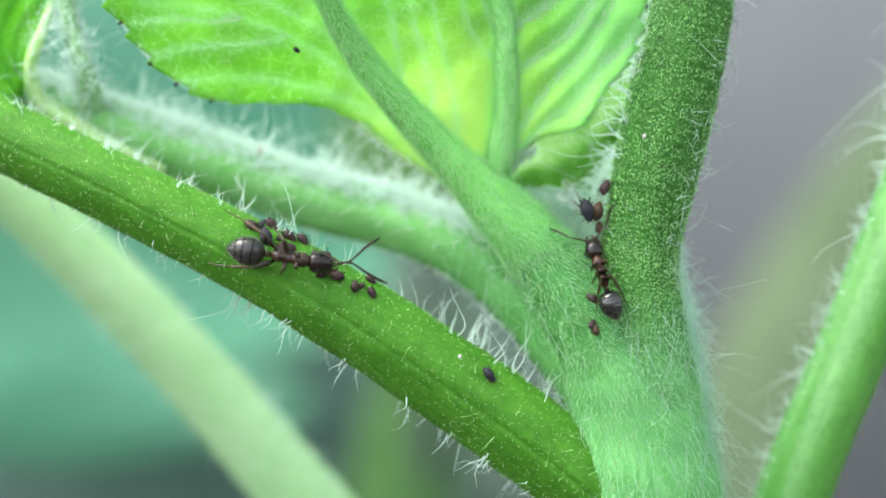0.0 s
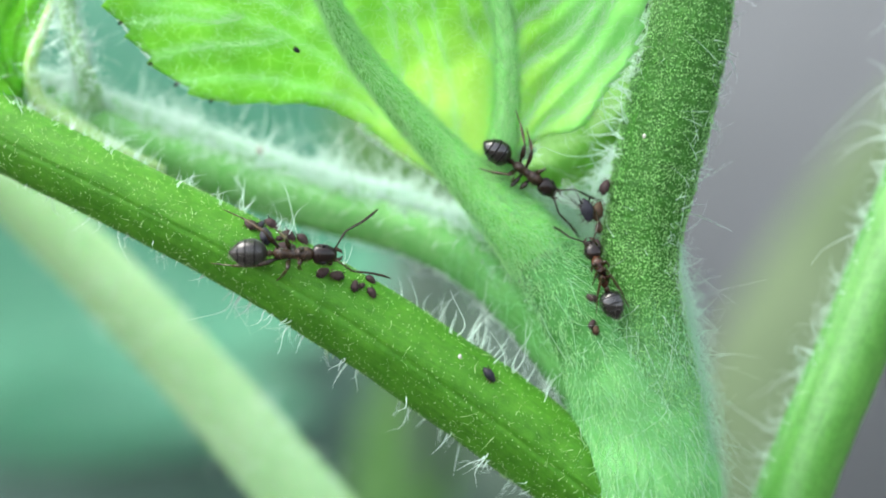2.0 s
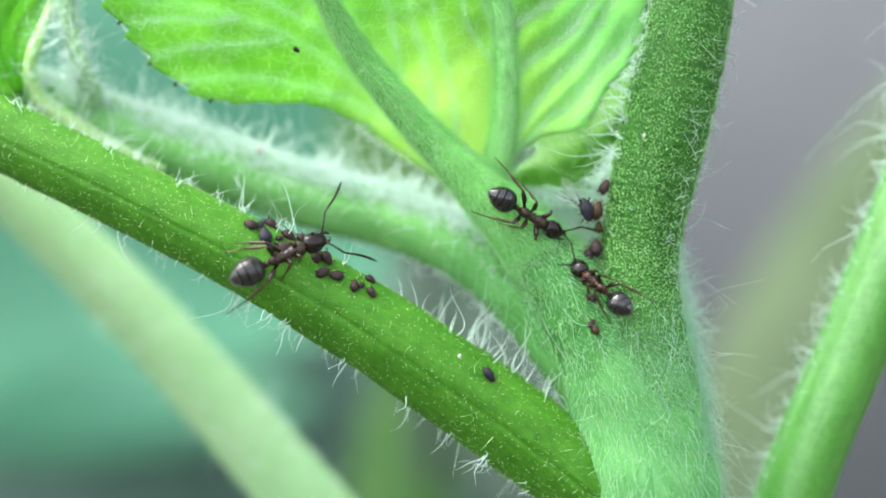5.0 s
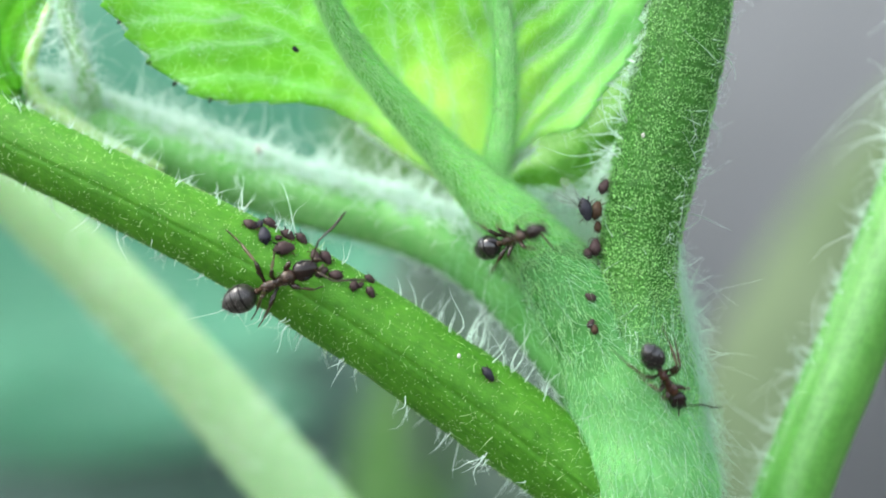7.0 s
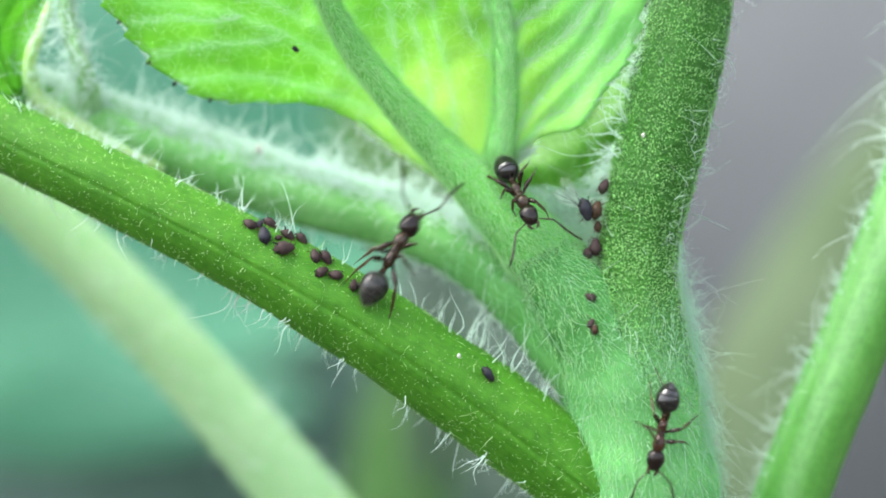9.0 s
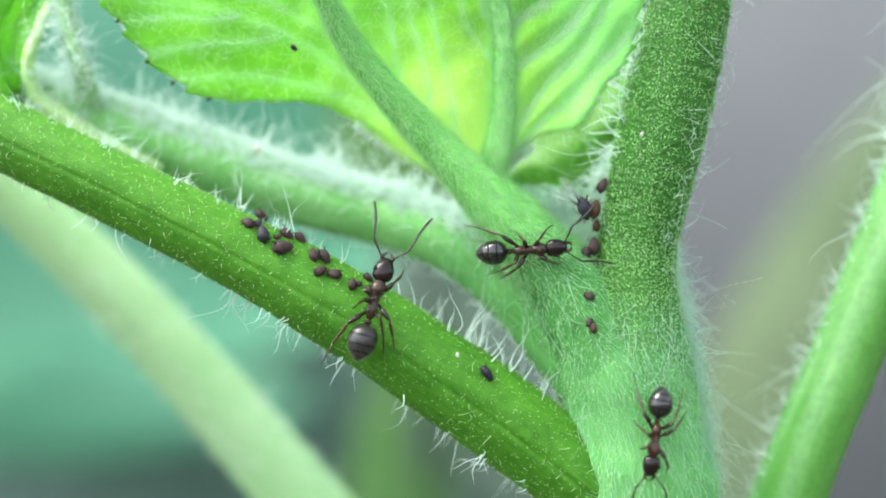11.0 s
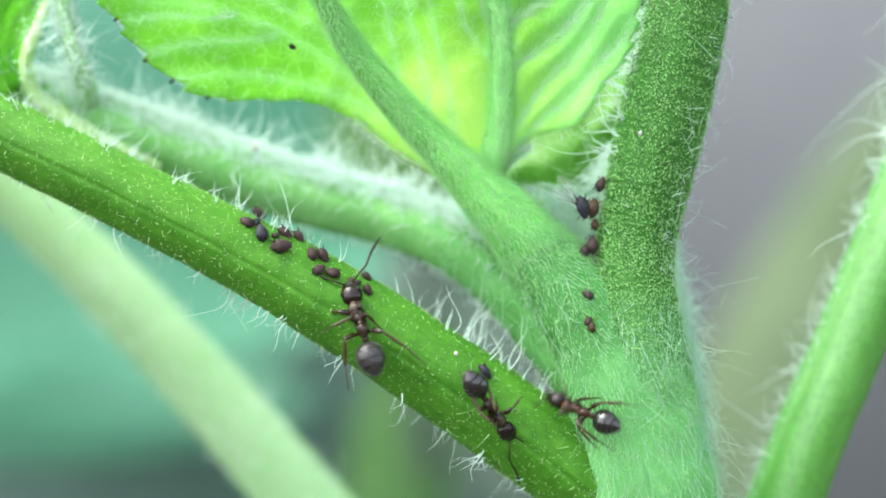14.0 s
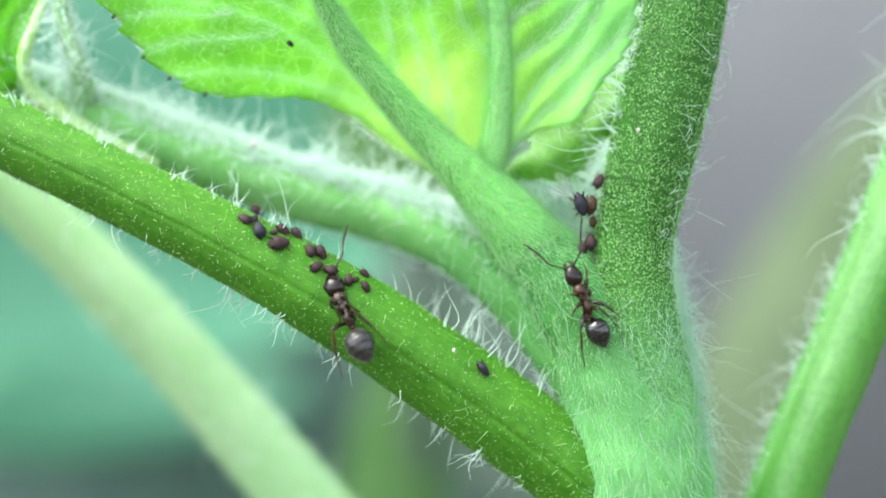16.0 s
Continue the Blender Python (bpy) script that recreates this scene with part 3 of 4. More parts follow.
coat("margin_down", [margin_fuzz()], HAIR, "short white hairs along the leaf margin", 4)
coat("blade_down", [blade_fuzz()], WOOL, "thin silky down on the blade", 3)
coat("specks", [
    fuzz(front_branch, 7000, 2.6, 0.95, 0.7, 0.3, 15, u=(0.2, 1.0)),
    fuzz(front_branch, 380, 10, 1.1, 0.8, 0.6, 16, u=(0.2, 1.0)),
], SPECK, "tiny white points on the branch", 2)
coat("bristles", [
    clumps(front_branch, 17, 88, 1.8, 52, (0.62, 0.84), UP, 0.18, 0.35, along=-0.4, most=3),
    clumps(front_branch, 30, 60, 1.4, 21, (0.40, 0.96), UP, 0.25, 0.4, along=-0.35, most=2),
    clumps(front_branch, 50, 30, 1.3, 41, (0.2, 0.5), UP, 0.3, 0.4),
    clumps(front_branch, 46, 44, 1.7, 22, (0.46, 0.97), LOW, 0.3, 0.45, most=3),
    clumps(front_branch, 24, 22, 1.5, 42, (0.2, 0.5), LOW, 0.3, 0.4, most=2),
    fuzz(main_stem, 70, 13, 1.1, 0.7, 1.2, 24, u=(0.05, 0.66)),
    fuzz(main_stem, 150, 15, 1.2, 0.6, 1.4, 58, u=(0.05, 0.5), w=(-1.5, -0.5)),
    fuzz(main_stem, 52, 36, 1.6, 0.35, 0.6, 43, u=(0.12, 0.46), w=RIGHT_FLANK),
    clumps(main_stem, 40, 70, 1.5, 25, (0.22, 0.37), (1.2, 2.1), 0.35, 0.7, most=3),
    fuzz(main_stem, 600, 13, 0.9, 0.7, 0.8, 72, u=(0.10, 0.245), w=(1.05, 1.9)),
    fuzz(rear_branch, 380, 34, 1.2, 0.5, 0.6, 27, u=(0.28, 1), w=(-2.8, 0.2)),
    clumps(rear_branch, 80, 72, 1.5, 59, (0.27, 0.72), (-2.2, -1.0), 0.3, 0.5, most=3),
    fuzz(rear_branch, 36, 36, 1.2, 0.4, 0.5, 44, u=(0.5, 0.95), w=LOW),
    fuzz(rear_branch, 500, 15, 0.9, 0.5, 0.6, 75, u=(0.5, 0.97), w=LOW),
    fuzz(rim, 200, 30, 1.6, 0.5, 0.5, 29),
    fuzz(twig, 500, 40, 1.3, 0.5, 0.7, 30),
    fuzz(twig, 900, 13, 1.2, 0.6, 0.7, 73),
    clumps(twig, 16, 46, 1.8, 74, (0.15, 0.6), (-2.4, -0.6), 0.3, 0.7, most=4),
], HAIR, "long curved white bristles", 7)
coat("silk", [
    fuzz(rear_branch, 15000, 12, 1.1, 0.5, 0.7, 26, w=(-2.6, -0.55)),
    clumps(rear_branch, 700, 22, 1.1, 71, (0.12, 0.78), (-1.4, -0.35), 0.6, 0.8, most=5),
], HAIR_SILK, "thick white silk on the rear branch", 4)
coat("wool", [
    fuzz(leaf_stalk, 2800, 25, 0.5, 0.8, 0.7, 28, u=(0.0, 1), along=1.0, bias=0.7),
    fuzz(midrib, 900, 20, 0.6, 0.8, 0.7, 57, u=(0.08, 0.3), along=-0.9),
    fuzz(main_stem, 3800, 24, 0.5, 0.7, 0.7, 45, u=(0.47, 0.74), along=1.1, bias=0.6),
    fuzz(rear_branch, 500, 30, 0.7, 0.8, 0.7, 47, u=(0.68, 1), w=(-2.5, 0.8), along=0.9),
], WOOL_GREEN, "silky pale wool round the fork", 5)
coat("long_wool", [
    fuzz(main_stem, 800, 42, 0.75, 0.5, 1.0, 46, u=(0.40, 0.76), w=(-2.9, -1.0), along=0.5, spread=0.2),
    fuzz(main_stem, 700, 36, 0.6, 0.6, 0.8, 56, u=(0.40, 0.76), w=(-2.9, -0.9), along=0.7, spread=0.25),
    fuzz(leaf_stalk, 320, 44, 0.6, 0.6, 0.6, 61, u=(0.3, 1), along=0.9, spread=0.25),
    fuzz(main_stem, 1100, 58, 0.9, 0.5, 0.6, 63, u=(0.46, 0.74), w=(-2.8, -1.3), along=0.3, spread=0.3),
    fuzz(main_stem, 260, 44, 0.6, 0.6, 0.6, 62, u=(0.5, 0.74), w=(-1.2, 1.2), along=0.9, spread=0.25),
    fuzz(rear_branch, 2000, 16, 0.8, 0.6, 0.6, 48, w=(-2.9, -0.2)),
], WOOL_LIGHT, "long white wool round the fork", 5)


# the woolly lower rims of the blade, beside the midrib and in the axil
def woolly_rims():
    for line, r, hairs, seed in (([(835, 338), (760, 304), (690, 262), (655, 236), (632, 218)], 5.0, 320, 81), ([(893, 306), (912, 284), (930, 270), (944, 258)], 4.0, 420, 82)):
        tube = Tube([(a, b, blade_depth(a, b), r) for a, b in line], n=30, sides=8, rough=0.3, seed=seed)
        rim_part = part("rim", tube.mesh("rim"), STEM_RIM, leaf, "pale woolly rim")
        wool = part("wool", hair_mesh("wool", *fuzz(tube, hairs, 14, 0.8, 0.6, 0.6, seed), segs=4), HAIR_SILK, rim_part, "white wool")
        wool["kind"] = "stuff"


woolly_rims()


# ---- small marks on the plant ----
def tips():
    for a, b, angle in ((211, 40, 215), (263, 112, 215), (309, 149, 225), (372, 178, 240)):
        bm = bmesh.new()
        bmesh.ops.create_cone(bm, cap_ends=True, segments=8, radius1=4.2 * N, radius2=1.4 * N, depth=9 * N)
        p = spot(a, b, blade_depth(a, b))
        bmesh.ops.transform(bm, matrix=Matrix.Translation(p) @ Euler((0, radians(90 - angle), 0)).to_matrix().to_4x4(), verts=bm.verts[:])
        part("tooth_tip", bm, DRY, leaf, "dry brown tooth tip")


tips()


def fleck(a, b, d, size, label):
    bm = bmesh.new()
    bmesh.ops.create_icosphere(bm, subdivisions=2, radius=size * N)
    for v in bm.verts:
        v.co *= 1 + 0.4 * noise.noise(v.co * 12000 + Vector((a, b, 0)))
        v.co.z *= 1.4
    ob = part("lint", bm, LINT, None, label)
    ob.location = spot(a, b, d)
    tagged(ob, category="lint", group="flecks on the plant")


fleck(812, 630, 0.05, 3.4, "pale fleck of lint on the branch")
fleck(1138, 240, 0.02, 3.4, "tiny white fleck on the main stem")
fleck(503, 331, 4.7, 6, "white fleck on the woolly branch")
fleck(458, 265, 4.7, 7, "white fleck on the woolly branch")


# ---- the neighbours ----
def neighbour(name, rows, mat, label, hairs=0, seed=1, n=90, flank=(1.1, 2.5), long_hairs=0):
    base = spot(*rows[-1][:3])
    base.z = 0
    ob = thing(name, base, label, "plant")
    tube = Tube(rows, n=n, sides=28, ridges=5, ridge=0.02, rough=0.03, seed=seed)
    stem = part("stem", tube.mesh("stem"), mat, ob, "", base)
    if hairs:
        h = part("bristles", hair_mesh("bristles", *[p + q for p, q in zip(fuzz(tube, hairs, 26, 0.9, 0.4, 0.6, seed, u=(0.0, 0.6), w=flank), fuzz(tube, hairs // 2, 50, 1.2, 0.35, 0.6, seed + 1, u=(0.0, 0.6), w=flank))], segs=5), HAIR, ob, "white bristles", base)
        h["kind"] = "stuff"
    if long_hairs:
        h = part("long_bristles", hair_mesh("long_bristles", *clumps(tube, long_hairs, 84, 1.5, seed + 2, (0.10, 0.3), (1.2, 2.0), 0.3, 0.8, most=2), segs=7), HAIR, ob, "a few long curled hairs", base)
        h["kind"] = "stuff"
    return ob, base


neighbour("neighbour_plant", [(1900, -500, 4.2, 56), (1760, -60, 4.2, 58), (1665, 200, 4.3, 60), (1590, 400, 4.4, 61), (1512, 600, 4.6, 62), (1428, 800, 4.8, 63), (1360, 1000, 5, 65),
                               (1300, 1500, 5.5, 70), (1270, 3000, 6, 74), (1270, 6000, 7, 80), (1270, 12500, 8, 95)],
          STEM_NEAR, "bright green bristly stem of a neighbouring plant", 300, 31, long_hairs=14)
neighbour("blurred_plant", [(-480, -90, 16, 47), (-170, 165, 16, 51), (60, 372, 16, 55), (262, 572, 16, 60), (458, 792, 16, 65), (620, 990, 16, 70), (840, 1400, 17, 76), (960, 2000, 19, 84),
                            (1000, 4000, 24, 94), (1000, 9800, 30, 100)],
          STEM_SOFT, "pale green stem out of focus behind the fork", 260, 33, flank=(-2.6, 2.6))



def far_leaf(name, mid, size, tilt, label, mat, curl=0.1, stalk=None):
    """A broad leaf on a stalk that stands in the soil."""
    p = Vector(mid)
    ob = thing(name, (p.x, p.y + 0.01, 0), label, "plant")
    verts, faces, n, q = [], [], 36, 21
    turn = Euler([radians(a) for a in tilt]).to_matrix()
    for i in range(n):
        f = i / (n - 1)
        half = size[0] * (math.sin(math.pi * f ** 0.8) ** 0.7 + 0.01)
        for j in range(q):
            s = 2 * j / (q - 1) - 1
            v = Vector((s * half, curl * size[0] * s * s + 0.02 * size[0] * noise.noise((s * 3, f * 5, size[0])), (f - 0.5) * size[1] + 0.12 * size[0] * abs(s)))
            verts.append(p + turn @ v)
    for i in range(n - 1):
        for j in range(q - 1):
            k = i * q + j
            faces.append((k, k + 1, k + q + 1, k + q))
    part("blade", mesh_of("blade", verts, faces), mat, ob, "", ob.location)
    foot = p + turn @ Vector((0, 0, -size[1] / 2))
    bm = bmesh.new()
    steps = 10
    rings = []
    for i in range(steps):
        f = i / (steps - 1)
        c = foot.lerp(Vector(ob.location), f) + Vector((0, 0.01 * math.sin(math.pi * f), 0))
        rings.append([bm.verts.new(c + Vector((math.cos(g), math.sin(g), 0)) * 0.002) for g in (math.tau * k / 8 for k in range(8))])
    for r0, r1 in zip(rings, rings[1:]):
        for k in range(8):
            bm.faces.new((r0[k], r0[(k + 1) % 8], r1[(k + 1) % 8], r1[k]))
    part("stalk", bm, stalk or STEM_PALE, ob, "", ob.location)
    return ob


far_leaf("broad_leaf", spot(190, 80, 150), (0.060, 0.185), (-14, 88, 4), "broad blue-green leaf far out of focus", LEAF_FAR, 0.75)
far_leaf("narrow_leaf", spot(715, 820, 95), (0.006, 0.045), (-10, 10, 0), "narrow green leaf far out of focus", LEAF_MID)
far_leaf("narrow_leaf", spot(880, 600, 120), (0.014, 0.056), (-10, -20, 0), "grey-green leaf far out of focus", LEAF_GREY)
far_leaf("narrow_leaf", spot(690, 255, 95), (0.0065, 0.022), (-10, -25, 0), "green leaf far out of focus behind the fork", LEAF_MID, stalk=LEAF_GREY)
far_leaf("olive_leaf", spot(1400, 620, 130), (0.010, 0.090), (-10, 28, 0), "olive green leaf far out of focus", GRASS)
far_leaf("broad_leaf", spot(60, 730, 175), (0.0085, 0.120), (40, 84, 6), "blue-green leaf that droops into the shade, far out of focus", LEAF_FAR, 0.3)
# leaves added to fill the dark low background; the shade is in their colour
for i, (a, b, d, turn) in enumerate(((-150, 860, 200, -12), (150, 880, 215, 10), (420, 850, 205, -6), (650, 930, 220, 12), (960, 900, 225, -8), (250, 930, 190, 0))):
    far_leaf("shaded_leaf", spot(a, b, d), (0.034, 0.085), (-12, turn, 8 * (i % 3) - 8), "leaf added low in the bed, its shade put into a dark colour, out of focus", LEAF_DARK)


# ---- where feet can stand: the surfaces of the plant ----
def surfaces(*obs):
    verts, faces = [], []
    for ob in obs:
        k = len(verts)
        verts += [v.co.copy() for v in ob.data.vertices]
        faces += [tuple(i + k for i in p.vertices) for p in ob.data.polygons]
    return BVHTree.FromPolygons(verts, faces)


SKIN = surfaces(*[o for o in bpy.data.objects if o.type == "MESH" and o.name.split(".")[0] in ("main_stem", "branch", "leaf_stalk", "leaf", "midrib", "vein", "young_leaf")])


def rest(a, b, deepest=3.2):
    """Depth in millimetres of the plant's skin at (a, b) of the plan, and its outward way."""
    p, q = spot(a, b, -8), spot(a, b, 12)
    hit, way, _, _ = SKIN.ray_cast(p, (q - p).normalized(), 0.03)
    if hit is None or hit.y * 1000 > 9:
        return deepest, Vector((0, -1, 0))
    if way.y > 0:
        way = -way
    return hit.y * 1000, way


# ---- small animals ----


def lathe(profile, sides=16, flat=1.0, lift=0.0):
    """A body turned about the x axis from rows of (x, radius, height of the middle), in units."""
    bm = bmesh.new()
    rings = []
    for x, r, z in profile:
        rings.append([bm.verts.new(((x) * N, math.cos(g) * r * N, (z + lift + math.sin(g) * r * flat) * N)) for g in (math.tau * k / sides for k in range(sides))])
    for r0, r1 in zip(rings, rings[1:]):
        for k in range(sides):
            bm.faces.new((r0[k], r1[k], r1[(k + 1) % sides], r0[(k + 1) % sides]))
    bm.faces.new(rings[0])
    bm.faces.new(list(reversed(rings[-1])))
    bmesh.ops.recalc_face_normals(bm, faces=bm.faces[:])
    return bm


def rod(bm, points, radii, sides=8):
    """A jointed, tapered limb through points in units, added to bm."""
    pts = [Vector(p) for p in points]
    rings = []
    for i, (p, r) in enumerate(zip(pts, radii)):
        go = (pts[min(i + 1, len(pts) - 1)] - pts[max(i - 1, 0)]).normalized()
        s = go.cross(Vector((0.2, 0.3, 0.93))).normalized()
        o = go.cross(s)
        rings.append([bm.verts.new((p + (s * math.cos(g) + o * math.sin(g)) * r) * N) for g in (math.tau * k / sides for k in range(sides))])
    for r0, r1 in zip(rings, rings[1:]):
        for k in range(sides):
            bm.faces.new((r0[k], r0[(k + 1) % sides], r1[(k + 1) % sides], r1[k]))
    bm.faces.new(list(reversed(rings[0])))
    bm.faces.new(rings[-1])
    return bm


def ball(bm, mid, r, squash=(1, 1, 1), seg=12):
    bmesh.ops.create_uvsphere(bm, u_segments=seg, v_segments=8, radius=r * N, matrix=Matrix.Translation(Vector(mid) * N) @ Matrix.Diagonal((*squash, 1)))
    return bm


LEGS = {  # joints of the limbs of one flank: hip, knee, ankle, toe
    "fore": ((27, 8, -6), (40, 32, 5), (60, 40, -12), (74, 38, -25)),
    "middle": ((7, 8, -7), (0, 42, 8), (-24, 56, -13), (-44, 66, -26)),
    "hind": ((-10, 8, -6), (-36, 38, 12), (-76, 56, -9), (-114, 68, -26)),
}


def limb(parent, hip, knee, ankle, toe, swell):
    """A leg that turns at the hip; its tibia and foot turn together at the knee."""
    hip, knee, ankle, toe = (Vector(q) for q in (hip, knee, ankle, toe))
    k, a, t = knee - hip, ankle - knee, toe - knee
    bow = k * 0.5 + Vector((0, 0, 4))
    leg = part("leg", rod(bmesh.new(), [(0, 0, 0), k * 0.08, k * 0.2, bow, k * 0.85, k], [3.8, 3.4, 2.8, swell, swell * 0.8, 2.4]), ANT_LEG, parent)
    tibia = part("tibia", rod(bmesh.new(), [(0, 0, 0), a * 0.08, a * 0.4, a * 0.85, a], [2.3, 2.0, 3.2, 2.7, 1.7]), ANT_SHIN, leg)
    mids = [a.lerp(t, f) + Vector((0, 0, -3 * math.sin(math.pi * f))) for f in (0, 0.25, 0.3, 0.55, 0.6, 0.8, 0.85, 1)]
    foot = part("foot", rod(bmesh.new(), mids, [1.7, 1.3, 1.6, 1.2, 1.4, 1.1, 1.2, 0.7], 6), ANT_SHIN, leg)
    leg.location = hip * N
    tibia.location = foot.location = k * N
    return leg, tibia, foot


def ant(label, plates, chest):
    """A worker: head to +x, back to +z; the origin lies between head and gaster."""
    ob = thing("ant", (0, 0, 0), label, "ant", "ants tending the aphids")
    limbs = {}
    front = lathe([(50, 4, 1), (48, 7.5, 1), (44, 11, 2), (39, 13, 3), (33, 13.6, 4), (27, 12.4, 4), (21, 10.2, 3), (16, 8.6, 2), (12, 7, 1)], 24, 0.95)
    part("thorax", front, chest, ob, "reddish brown thorax")
    rear = lathe([(22, 5, 1), (19, 8.6, 2), (14, 9.2, 2), (9, 8.0, 0.6), (6, 7.8, 0), (1, 9.4, 1.4), (-5, 10.4, 2.6), (-11, 10.0, 1.8), (-17, 8, -0.6), (-22, 4.8, -4)], 24, 1.0)
    part("hind_thorax", rear, chest, ob)
    waist = lathe([(-18, 3.4, -5), (-23, 3.4, -6), (-26, 6.4, -2), (-28, 6.6, 1.0), (-30, 5.4, -2), (-36, 3.4, -6)], 16, 1.3)
    part("waist", waist, ANT_BROWN, ob)
    # the gaster: an egg of close plates, pointed at its tip
    prof = [(0, 3, -4), (-2, 8.5, -3), (-5, 14.5, -1.5), (-10, 19.8, 0), (-17, 23.6, 1), (-25, 25.2, 1.5), (-33, 25, 1.5), (-41, 23.2, 1.2), (-48, 20.2, 0.8), (-54, 16.2, 0.4), (-59, 11.6, 0), (-63, 7, -0.5), (-66, 2.8, -1), (-67.5, 0.8, -1)]
    gaster = part("gaster", lathe(prof, 32, 0.9), plates, ob, "silky dark grey banded gaster")
    gaster.location = Vector((-31, 0, -1)) * N
    for x in (-22.0, -39.0, -52.0):
        k = next(q for q in range(len(prof)) if prof[q][0] < x)
        (x0, r0, z0), (x1, r1, z1) = prof[k - 1], prof[k]
        at = lambda q: (q, r0 + (r1 - r0) * (q - x0) / (x1 - x0), z0 + (z1 - z0) * (q - x0) / (x1 - x0))
        rows = [at(q) for q in (x + 2.1, x + 1.3, x - 1.3, x - 2.1)]
        band = lathe([(q, r + up, z) for (q, r, z), up in zip(rows, (-0.4, 0.4, 0.4, -0.4))], 32, 0.9)
        part("band", band, EYE, gaster, "black rim of a plate")
    rng = random.Random(4)
    for host, outline, count, long in ((gaster, prof, 260, 5.5), (ob, [(47, 8, 1), (37, 14.5, 3), (23, 12, 3), (8, 9, 0), (-8, 11, 1.5), (-20, 8, -1.6)], 90, 6.5)):
        rows = []
        for _ in range(count):
            k = rng.randrange(1, len(outline) - 1)
            f, g = rng.random(), rng.uniform(0, math.tau)
            x, r, z = (outline[k][q] * (1 - f) + outline[k - 1][q] * f for q in range(3))
            out = Vector((0, math.cos(g), math.sin(g) * 0.92))
            rows.append(((Vector((x, 0, z)) + out * (r - 0.3)) * N, out + Vector((-1.1, rng.gauss(0, 0.2), rng.gauss(0, 0.2))), long * rng.uniform(0.6, 1.4) * N, 0.28 * N, (-0.3, 0, 0)))
        fur = part("fur", hair_mesh("fur", *[list(q) for q in zip(*rows)], segs=2), ANT_HAIR, host, "fine pale hairs")
        fur["kind"] = "stuff"
    head = part("head", lathe([(-20, 5, 0), (-19, 10, 0), (-16, 14.8, 0), (-11, 17.6, 0), (-4, 18.6, 0), (3, 18, 0), (9, 16.4, -0.5), (15, 13.6, -1), (20, 10.6, -2), (23, 7, -3), (24, 3, -3)], 24, 0.8), ANT_BLACK, ob, "glossy black head")
    head.location = Vector((66, 0, 0)) * N
    for s in (1, -1):
        part("eye", ball(bmesh.new(), (0, s * 14.8, 6.5), 5.4, (1.15, 0.7, 1)), EYE, head, "black compound eye")
        bm = rod(bmesh.new(), [(17, s * 8, -4), (24, s * 9.5, -5), (30, s * 7, -6), (34, s * 2, -6)], [4.2, 3.8, 2.8, 0.8])
        part("mandible", bm, ANT_BROWN, head)
        feel = part("antenna", rod(bmesh.new(), [(0, 0, 0), (13, s * 15, 5), (25, s * 30, 7), (28, s * 32, 7), (40, s * 37, 5), (58, s * 44, 0), (76, s * 54, -6), (88, s * 62, -10)], [1.5, 1.6, 2.1, 1.7, 2.1, 2.4, 2.5, 1.4]), ANT_LEG, head)
        feel.location = Vector((17, s * 6, 4)) * N
        limbs["antenna", s] = feel
        for name, joints in LEGS.items():
            flipped = [(x, y * s, z) for x, y, z in joints]
            limbs[name, s] = limb(ob, *flipped, {"fore": 5.6, "middle": 5.1, "hind": 5.4}[name])
    limbs["head"], limbs["gaster"] = head, gaster
    return ob, limbs


ant_a, limbs_a = ant("dark brown ant with a silky grey gaster on the branch", ANT_SILK, ANT_BROWN)
ant_b, limbs_b = ant("dark ant with a reddish thorax near the main stem", ANT_GASTER, ANT_RED)
ant_c, limbs_c = ant("black ant that roams between leaf and fork", ANT_GASTER, ANT_BROWN)
ant_b.scale, ant_c.scale = (0.83,) * 3, (0.87,) * 3


def aphid_parts(mat):
    ob = thing("aphid", (0, 0, 0), "plump dark purple-brown aphid on the plant", "aphid", "aphids on the plant")
    body = lathe([(11, 1.5, 3), (10, 3.5, 3.5), (8, 4.6, 4), (5, 6.2, 5), (1, 8, 6), (-4, 8.6, 6.4), (-8, 7.4, 6), (-11, 4.8, 5), (-13, 2, 4.4), (-14.5, 0.8, 4)], 16, 0.66)
    part("body", body, mat, ob)
    for s in (1, -1):
        part("cornicle", rod(bmesh.new(), [(-8, s * 4.5, 9), (-11, s * 6, 12), (-13, s * 6.6, 13)], [1.1, 0.8, 0.8], 6), EYE, ob)
        part("antenna", rod(bmesh.new(), [(10, s * 1.8, 4), (13, s * 4, 6), (9, s * 7.5, 7), (3, s * 9.5, 8)], [0.45, 0.35, 0.3, 0.2], 5), APHID_TAN, ob)
        for x0, x1 in ((6, 11), (2, 1), (-2, -10)):
            part("leg", rod(bmesh.new(), [(x0, s * 4, 2.5), (x0 * 0.5 + x1 * 0.5, s * 8.5, 4), (x1 * 0.9, s * 11, 0)], [0.55, 0.45, 0.3], 5), APHID_TAN, ob)
    return ob


def sit(a, b, angle, size, d=None):
    """The pose of an aphid on the plant's skin, its head towards angle (degrees, anticlockwise from the right)."""
    depth, up = rest(a, b)
    up = (up + Vector((0, -1.1, 0))).normalized()
    go = Vector((math.cos(radians(angle)), 0, math.sin(radians(angle))))
    go = (go - up * go.dot(up)).normalized()
    m = Matrix((go, up.cross(go), up)).transposed().to_4x4()
    return Matrix.Translation(spot(a, b, depth if d is None else d)) @ m


